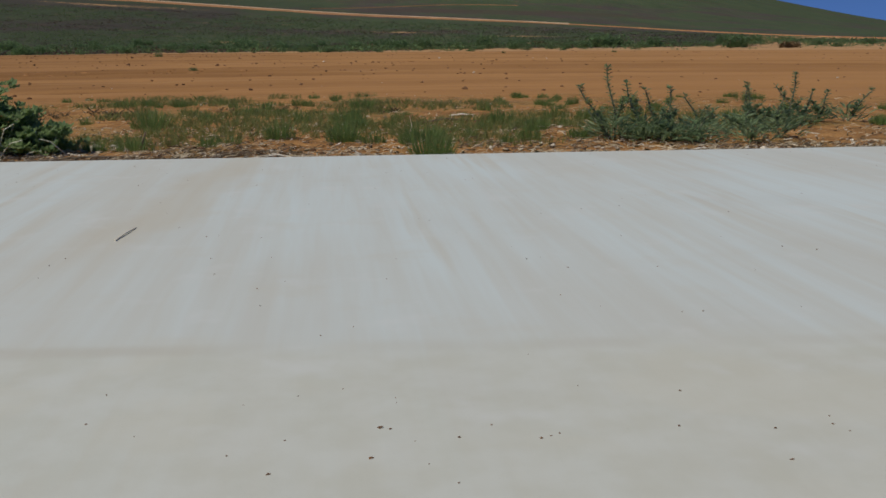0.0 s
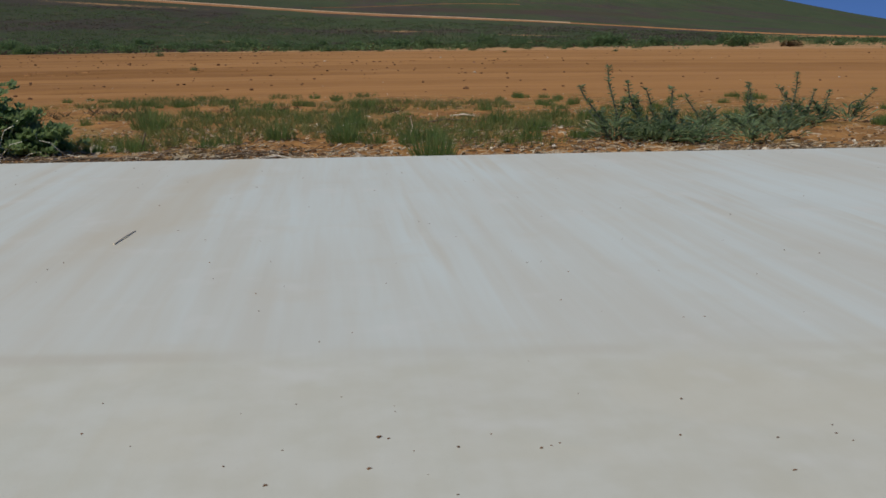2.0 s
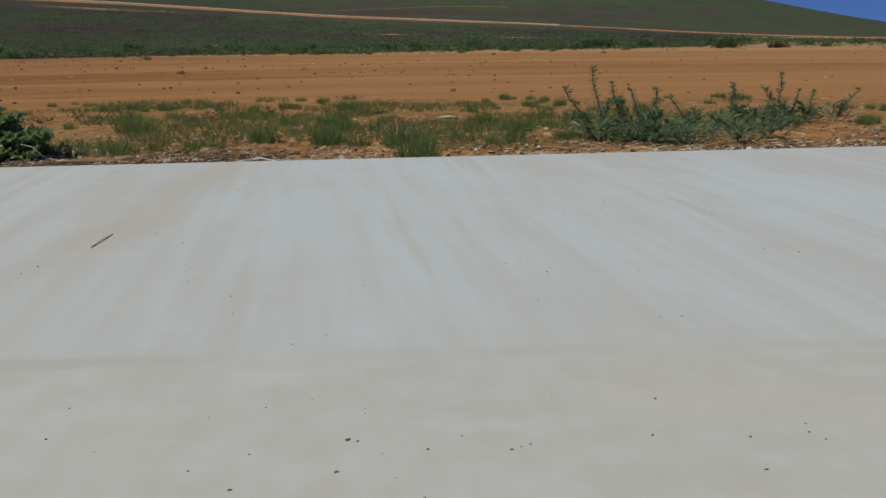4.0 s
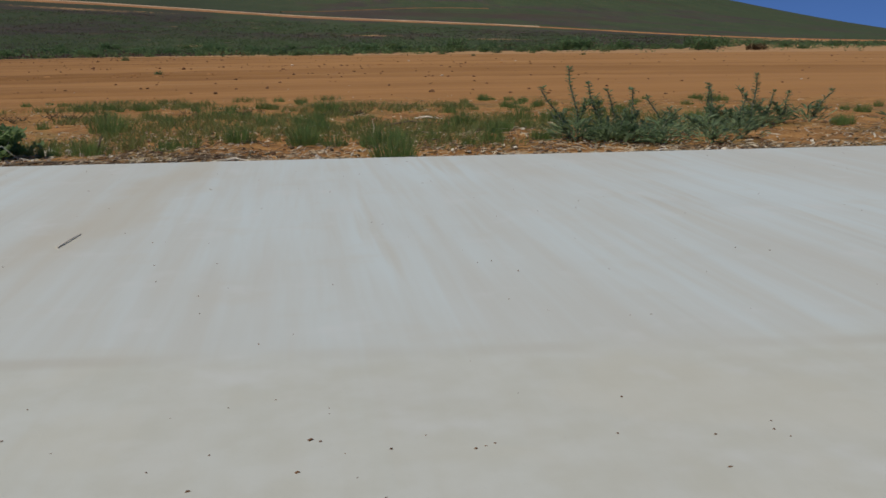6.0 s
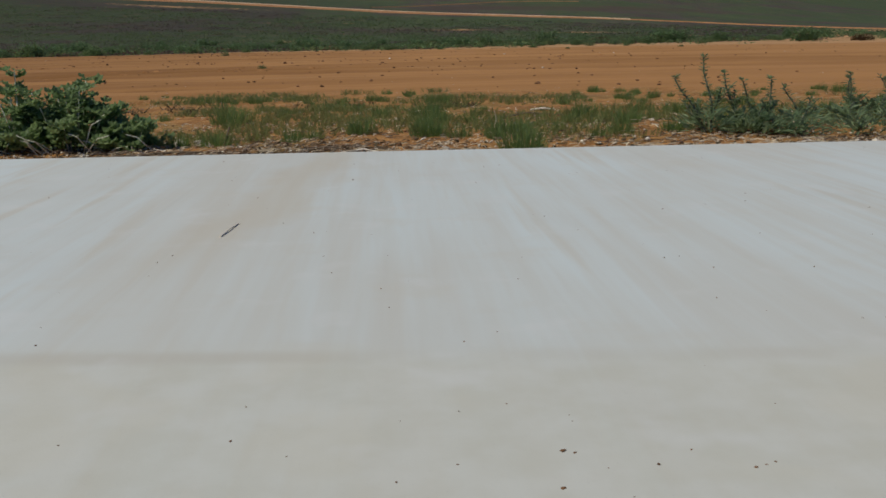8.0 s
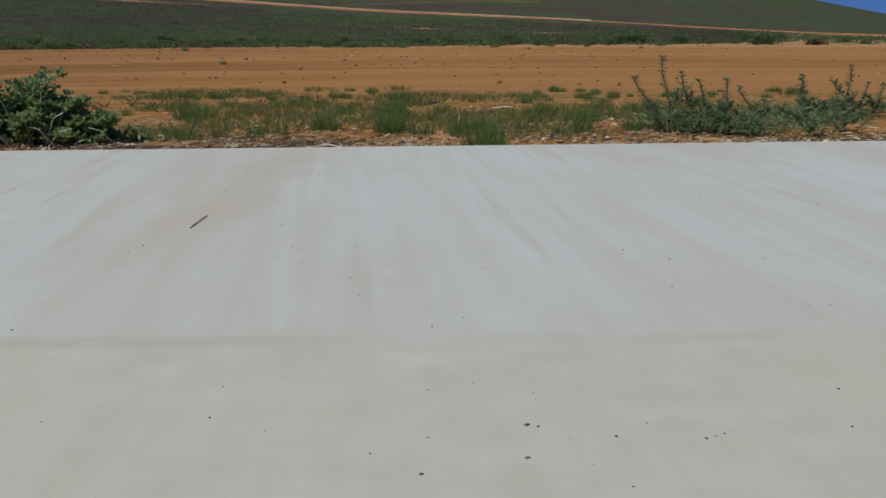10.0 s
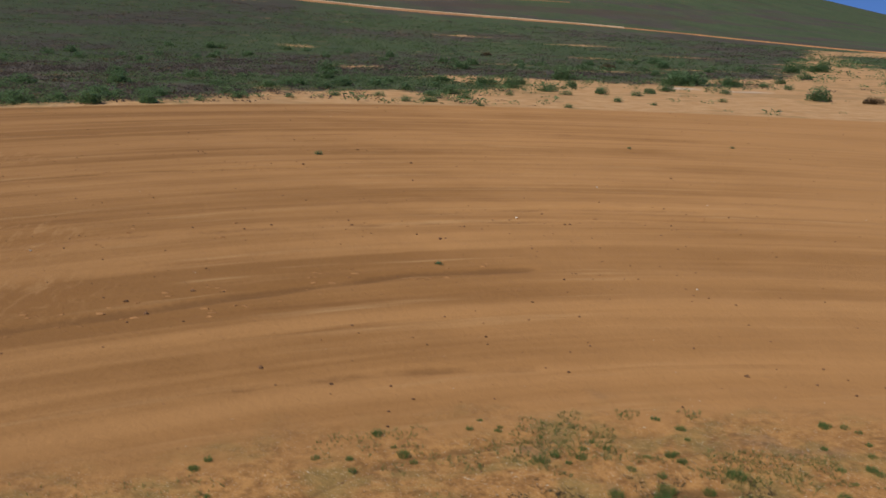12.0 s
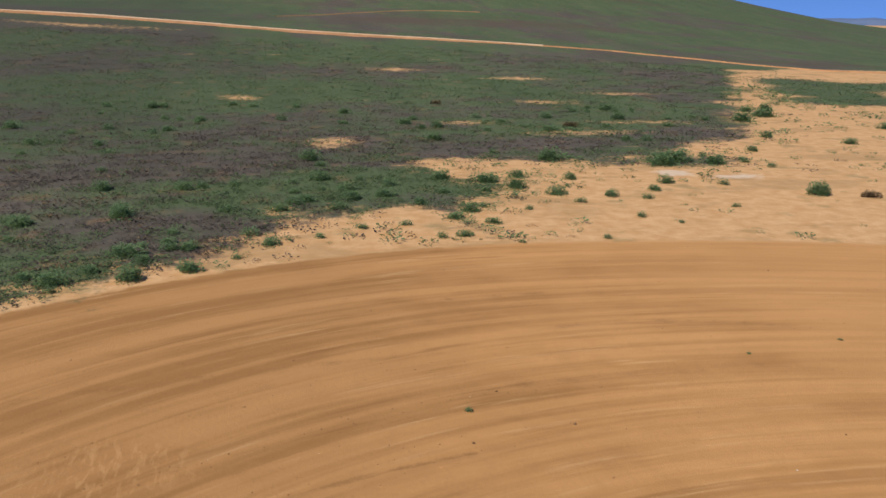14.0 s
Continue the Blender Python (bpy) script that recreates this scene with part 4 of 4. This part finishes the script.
grit("track_crumbs", "row of dark clods along a wheel track", 170, lambda r: (lambda x: (x, 26.5 + track(x) + r.choice((-2.2, 0.0, 0.1, 2.9, -10)) + r.gauss(0, 0.35)))(r.uniform(-16, 0)), 0.02, M_CLOD, 8)
grit("near_clods", "dark clods strewn over the nearest bare dirt", 190, lambda r: (r.uniform(-10, 4.5), r.uniform(7.9, 19)), 0.018, M_CLOD, 9)
grit("light_pebbles", "light pebbles on the bare dirt", 26, lambda r: (r.uniform(-16, 16), r.uniform(8, 40)), 0.012, M_STONE, 7)


def clod(x, y, r, material, name, label, group, z=None):
    s = Soup()
    s.lump((0, 0, r * 0.25), r, r * 0.7, r * 0.75, 0.35)
    for k in range(3):
        an = random.uniform(0, 6.28)
        s.lump((r * 0.8 * math.cos(an), r * 0.6 * math.sin(an), r * 0.15), r * 0.45, r * 0.4, r * 0.45, 0.3)
    ob = thing(name, label, "stone" if material is M_STONE else "clod", group, mesh=s.mesh(name, material))
    ob.location = (x, y, ground_z(x, y) if z is None else z)
    ob.rotation_euler = (0, 0, random.uniform(0, 6.28))
    return ob


for x, y, r in [(1.28, 8.84, 0.045), (2.0, 8.6, 0.03), (-4.25, 9.08, 0.05), (-1.87, 23.97, 0.07), (-5.94, 11.0, 0.06), (0.76, 16.4, 0.05), (-6.3, 11.4, 0.05), (-5.5, 11.9, 0.05)]:
    clod(x, y, r * 0.68, M_CLOD, "soil_clod", "dark dry soil clod on bare dirt", "clods on the dirt")
for x, y, r in [(-0.09, 16.94, 0.045), (-8.42, 13.96, 0.04), (4.4, 18.5, 0.03), (1.9, 12.2, 0.03)]:
    clod(x, y, r * 0.6, M_STONE, "pale_stone", "pale stone lying on bare dirt", "stones on the dirt")
for x, y, r in [(-1.05, 4.08, 0.035), (-0.98, 4.12, 0.03), (0.07, 3.7, 0.022), (1.70, 3.62, 0.018), (1.76, 3.60, 0.022), (1.82, 3.61, 0.016), (1.66, 3.60, 0.012), (-1.35, 3.75, 0.02)]:
    clod(x, y, r, M_STONE, "pale_stone", "rough pale stone on the verge soil", "stones on the verge")


def stick(pts, r, material, label, name="stick"):
    s = Soup()
    s.tube([(x, y, (ground_z(x, y) if y > slab_edge(x) else 0.0) + h + r * 0.6) for x, y, h in pts], r, r * 0.6, 6)
    return thing(name, label, "stick", "sticks on the ground", mesh=s.mesh(name, material))


stick([(0.70, 5.59, 0.0), (0.77, 5.55, 0.01), (0.84, 5.53, 0.0)], 0.0075, M_BONE, "thick bleached stick lying on orange soil")
stick([(-1.16, 4.00, 0.0), (-1.10, 3.99, 0.01), (-1.05, 4.0, 0.0)], 0.005, M_BONE, "short bleached stick beside the bush")
stick([(0.02, 5.12, 0.0), (0.08, 5.06, 0.015), (0.16, 5.05, 0.0)], 0.006, M_BONE, "curved bleached stick between grass tufts")
stick([(-2.0, 4.55, 0.0), (-1.9, 4.57, 0.03), (-1.78, 4.6, 0.0)], 0.007, M_BONE, "pale forked stick behind the bush")
stick([(0.35, 4.45, 0.0), (0.36, 4.46, 0.05), (0.35, 4.45, 0.09)], 0.003, M_STRAW, "upright dry grass stalk on the verge")
stick([(-1.25, 3.66, 0.0), (-1.0, 3.72, 0.01), (-0.8, 3.75, 0.0)], 0.006, M_TWIG, "dark twig along the slab edge")
stick([(-0.35, 3.64, 0.0), (-0.25, 3.66, 0.012), (-0.16, 3.63, 0.0)], 0.005, M_BONE, "pale stalk along the slab edge")
stick([(-0.52, 3.72, 0.0), (-0.4, 3.70, 0.015), (-0.3, 3.73, 0.0)], 0.005, M_TWIG, "brown stalk along the slab edge")
stick([(0.45, 5.15, 0.0), (0.62, 5.2, 0.02), (0.82, 5.2, 0.0)], 0.006, M_TWIG, "dark branch lying on the verge")
stick([(-0.85, 4.05, 0.0), (-0.84, 4.04, 0.04), (-0.83, 4.06, 0.075)], 0.006, M_TWIG, "short upright stub of wood")
stick([(1.42, 3.60, 0.0), (1.50, 3.62, 0.01), (1.56, 3.58, 0.0)], 0.004, M_BONE, "pale stalk under the thistles")
stick([(-0.503, 1.955, 0.0), (-0.495, 2.025, 0.002), (-0.487, 2.095, 0.0)], 0.0021, rough_material("grey_twig", (0.66, 0.60, 0.46), (0.85, 0.78, 0.62), 60, 0.9, 0.0001), "grey twig lying on the concrete", "twig")


def slab_crumb(x, y, r, label="small brown crumb on the concrete"):
    s = Soup()
    r *= 0.42
    s.lump((0, 0, r * 0.2), r, r * 0.6, r * 0.6, 0.4)
    an = random.uniform(0, 6.28)
    s.lump((r * 1.1 * math.cos(an), r * 0.9 * math.sin(an), r * 0.15), r * 0.5, r * 0.4, r * 0.4, 0.4)
    ob = thing("crumb", label, "crumb", "crumbs on the concrete", mesh=s.mesh("crumb", M_CLOD))
    ob.location = (x, y, 0.0)


for x, y, r in [(0.002, 0.917, 0.007), (0.012, 0.912, 0.004), (0.169, 0.866, 0.005), (0.180, 0.871, 0.003), (0.191, 0.876, 0.003), (-0.113, 0.822, 0.005), (-0.012, 0.844, 0.006), (-0.1, 0.898, 0.003), (-0.037, 1.036, 0.003),
                (-0.065, 1.247, 0.004), (0.123, 0.908, 0.003), (0.5, 0.88, 0.003), (0.492, 0.859, 0.004), (0.5, 0.839, 0.003), (0.405, 0.783, 0.005), (0.024, 0.984, 0.002), (0.024, 1.0, 0.002), (-0.32, 0.97, 0.004), (0.917, 1.659, 0.005),
                (0.523, 1.285, 0.004), (0.49, 1.287, 0.003), (0.045, 0.823, 0.002), (0.036, 0.878, 0.002), (-0.261, 0.93, 0.002), (-0.152, 1.002, 0.002), (0.068, 0.779, 0.003), (-0.26, 2.7, 0.006), (-1.75, 2.75, 0.006)]:
    slab_crumb(x, y, r)


def slab_specks():
    s = Soup()
    for _ in range(260):
        x, y = random.uniform(-2.6, 2.8), random.uniform(0.4, 3.4)
        r = random.uniform(0.0006, 0.0018)
        s.lump((x, y, r * 0.3), r, r, r * 0.7)
    return thing("slab_specks", "tiny specks of grit on the concrete", "grit", kind="stuff", mesh=s.mesh("slab_specks", M_CLOD))


slab_specks()


# ---- shrubs beyond the dirt ----
def clump(s, x, y, z, w, h, n, slim=0.3):
    for _ in range(n):
        an, r = random.uniform(0, 6.2832), w * math.sqrt(random.random()) * 0.5
        q = Vector((x + r * math.cos(an), y + r * math.sin(an), z + h * random.uniform(0.0, 0.9) * (1 - r / w)))
        size = random.uniform(0.10, 0.22) * (w + h) / 2
        s.leaf(q, (math.cos(an), math.sin(an), random.uniform(0.0, 0.7)), size * 1.2, size * random.uniform(0.5, 1.5) * slim * 2, 0.3)


def shrub_meshes(n, w, h, material):
    branches = []
    for k in range(5):
        an = 6.2832 * k / 5 + random.uniform(-0.3, 0.3)
        s = Soup()
        s.tube([(0, 0, -0.03), (w * 0.14 * math.cos(an), w * 0.14 * math.sin(an), h * 0.35), (w * 0.26 * math.cos(an), w * 0.26 * math.sin(an), h * 0.6)], 0.012 * w, 0.005 * w, 4)
        branches.append(s.mesh("branch", M_TWIG))
    s = Soup()
    lobes = [(random.uniform(-0.22, 0.22) * w, random.uniform(-0.22, 0.22) * w, random.uniform(0.55, 1.0)) for _ in range(5)]
    for i in range(n):
        cx, cy, k = lobes[i % 5]
        an, u, v = random.uniform(0, 6.2832), random.random(), random.random()
        r = 0.33 * w * math.sqrt(u) * k
        q = Vector((cx + r * math.cos(an), cy + r * math.sin(an), 0.02 + h * k * v * math.sqrt(max(0.0, 1 - u))))
        size = random.uniform(0.05, 0.12) * (w + h) / 2
        s.leaf(q, (math.cos(an), math.sin(an), random.uniform(-0.2, 1.0)), size, size * 0.6, 0.25)
    return branches, s.mesh("foliage", material)


SHRUBS = [shrub_meshes(1000, 1.0, 0.48, M_SHRUB), shrub_meshes(800, 0.8, 0.38, M_SHRUB), shrub_meshes(600, 0.6, 0.32, M_SHRUB), shrub_meshes(800, 1.0, 0.42, M_BROWNSCRUB)]


def put_shrub(x, y, k, s, label=""):
    label = label or ("low rust-brown shrub on pale sand" if k == 3 else "low grey-green shrub on pale sand")
    ob = thing("shrub", label, "shrub", "shrubs beyond the dirt")
    ob.matrix_basis = Matrix.LocRotScale((x, y, ground_z(x, y) - 0.01), Euler((0, 0, random.uniform(0, 6.28))), (s * random.uniform(0.85, 1.25), s, s * random.uniform(0.8, 1.1)))
    for branch in SHRUBS[k][0]:
        part("branch", branch, ob)
    part("foliage", SHRUBS[k][1], ob)


for x, y, k, s in [(23.9, 52.9, 0, 2.0), (26.9, 51.7, 3, 1.3), (-12.6, 41.0, 0, 1.3), (-15.1, 39.7, 0, 1.35), (-16.6, 41.0, 1, 1.2), (-14.7, 42.3, 1, 1.3), (-17.6, 38.5, 2, 1.1), (6.8, 43.9, 2, 0.9), (2.4, 43.6, 2, 0.7), (-4.8, 47.6, 2, 1.2),
                   (-9.3, 44.8, 1, 1.2), (16.3, 57.8, 1, 1.5), (7.9, 55.0, 1, 1.7), (19.9, 56.7, 2, 1.5), (10.5, 48.2, 2, 1.1), (0.0, 45.3, 1, 1.1), (-1.2, 45.1, 2, 1.2), (0.4, 49.3, 1, 1.3), (8.5, 52.5, 2, 1.2), (11, 54, 1, 1.3), (13, 53, 2, 1.2),
                   (14.5, 55.5, 1, 1.2), (6.0, 57.5, 0, 1.6), (4.5, 60.0, 0, 1.8), (7.2, 61, 0, 1.5), (10.5, 60, 1, 1.5), (-2.5, 48.0, 2, 1.1), (2.1, 47.8, 1, 1.2), (19.0, 65, 0, 2.4), (21.2, 66, 0, 2.6), (23.5, 65.4, 0, 2.2), (17, 50, 2, 0.9), (12, 46.5, 2, 0.7),
                   (-7.0, 46.0, 2, 1.0), (-10.8, 42.6, 2, 0.9), (-19, 40.5, 1, 1.2), (-13.8, 44.5, 1, 1.2), (33, 57, 1, 1.2), (27, 63, 2, 1.5), (30, 71, 1, 1.6), (41, 74, 0, 1.6), (36, 79, 1, 2.0), (41, 92, 0, 2.6), (45, 96, 0, 2.6), (49, 101, 0, 2.2), (52, 84, 1, 2.0), (2.5, 52.0, 2, 1.1), (5.0, 51, 2, 0.9)]:
    put_shrub(x, y, k, s)
rng = random.Random(77)
for _ in range(420):
    r, az = rng.uniform(40, 112), radians(rng.uniform(-30, 34))
    x, y = r * math.sin(az), r * math.cos(az)
    if y > dirt_far(x) + 1.5 and scrub_depth(x, y) > -1.5 and rng.random() < 0.18 + 0.9 * max(0.0, lushness(x, y) + 0.25):
        k = rng.choice((0, 1, 2, 3)) if r > 75 and rng.random() < 0.06 else rng.choice((0, 1, 2))
        put_shrub(x, y, k, rng.uniform(0.7, 1.6) * (1 + r / 200), "low green bush growing among dry scrub" if k < 3 else "rust-brown bush among dry scrub")
for x, y, s in [(-4.45, 25.19, 0.45), (5.31, 27.93, 0.3), (9.0, 28.6, 0.28), (-1.91, 13.42, 0.24)]:
    put_shrub(x, y, 2, s)


def sand_sprigs():
    s = Soup()
    rnd = random.Random(12)
    for _ in range(6500):
        x, y = rnd.uniform(-22, 70), rnd.uniform(39, 130)
        d = scrub_depth(x, y)
        if y < dirt_far(x) + 0.6 or d > 0 or rnd.random() > 0.16 + 0.75 * math.exp(d / 4):
            continue
        if noise.noise(Vector((x * 0.25, y * 0.25, 0))) < -0.05:
            continue
        w = rnd.uniform(0.2, 0.75) * (1.0 if rnd.random() < 0.85 else 1.7) * (1 + max(0.0, y - 55) / 60)
        clump(s, x, y, ground_z(x, y), w, w * 0.45, 26, 0.4)
    return thing("sand_sprigs", "small green sprigs scattered over pale sand", "weeds", kind="stuff", mesh=s.mesh("sand_sprigs", M_SHRUB))


sand_sprigs()


def scrub_field():
    soups = {"green": Soup(), "grey": Soup(), "rust": Soup()}
    rnd = random.Random(21)
    n = 0
    while n < 21000:
        r = 38 + 150 * rnd.random() ** 1.25
        az = radians(rnd.uniform(-33, 42))
        x, y = r * math.sin(az), r * math.cos(az)
        n += 1
        inside = scrub_depth(x, y)
        if inside < 0 and (rnd.random() > 0.4 * math.exp(inside / 2.0) or y < dirt_far(x) + 0.8):
            continue
        kind = "green" if lushness(x, y) + rnd.uniform(-0.6, 0.6) > 0.02 else "grey"
        if rnd.random() < 0.12 * math.exp(-abs(inside) / 5):
            kind = "green"
        if kind == "grey" and rnd.random() < 0.05:
            kind = "rust"
        w = rnd.uniform(0.35, 1.1) * (1 + r / 220)
        clump(soups[kind], x, y, ground_z(x, y), w, w * (0.13 if kind == "grey" else 0.22), 20 if r < 90 else 12, 0.38)
    for kind, label, mat in (("green", "green low scrub covering the slope", M_GREENSCRUB), ("grey", "dry purple-grey scrub covering the slope", M_GREYSCRUB), ("rust", "rusty dead scrub among the grey", M_BROWNSCRUB)):
        thing(kind + "_scrub", label, "scrub", kind="stuff", mesh=soups[kind].mesh(kind + "_scrub", mat))


scrub_field()


# ---- dead weeds along the old rut ----
def dead_weeds():
    s = Soup()
    rnd = random.Random(31)
    line = RUTS[3]
    for _ in range(1100):
        k = rnd.randrange(0, len(line) - 1)
        t = rnd.random()
        x = line[k][0] + (line[k + 1][0] - line[k][0]) * t + rnd.gauss(0, 0.05)
        y = line[k][1] + (line[k + 1][1] - line[k][1]) * t + rnd.gauss(0.03, 0.13)
        if noise.noise(Vector((x * 1.8, y * 1.8, 3))) < -0.12 + 0.3 * rnd.random():
            continue
        z = ground_z(x, y)
        for _ in range(6):
            an, h = rnd.uniform(0, 6.2832), rnd.uniform(0.01, 0.06)
            s.tube([(x, y, z - 0.005), (x + h * math.cos(an), y + h * math.sin(an), z + h * 0.7)], 0.0022, 0.001, 3)
        if rnd.random() < 0.25:
            s.lump((x + rnd.uniform(-0.04, 0.04), y, z + 0.003), rnd.uniform(0.006, 0.016), 0.010, 0.010)
    return thing("dead_weeds", "dark dead weeds and crumbs in an old rut", "weeds", kind="stuff", mesh=s.mesh("dead_weeds", M_DEAD))


dead_weeds()


def churned_dirt():
    """Crusts pressed up by tyre lugs beside the nearest rut."""
    s = Soup()
    rnd = random.Random(61)
    for line, count in ((RUTS[0], 90), (RUTS[2], 40), (RUTS[5], 40)):
        for _ in range(count):
            k = rnd.randrange(len(line) - 1)
            t = rnd.random()
            x = line[k][0] + (line[k + 1][0] - line[k][0]) * t + rnd.gauss(0, 0.25)
            y = line[k][1] + (line[k + 1][1] - line[k][1]) * t + rnd.choice((-0.35, 0.3, 0.45)) + rnd.gauss(0, 0.12)
            if noise.noise(Vector((x * 0.7, y * 0.7, 13))) < -0.05:
                continue
            r = rnd.uniform(0.015, 0.045)
            s.lump((x, y, ground_z(x, y) - r * 0.05), r * 1.5, r * 0.8, r * 0.5, 0.4)
    return thing("churned_dirt", "orange dirt crusts pressed up beside wheel ruts", "dirt", kind="stuff", mesh=s.mesh("churned_dirt", rough_material("churned_crust", (0.24, 0.115, 0.04), (0.44, 0.22, 0.085), 9)))


churned_dirt()
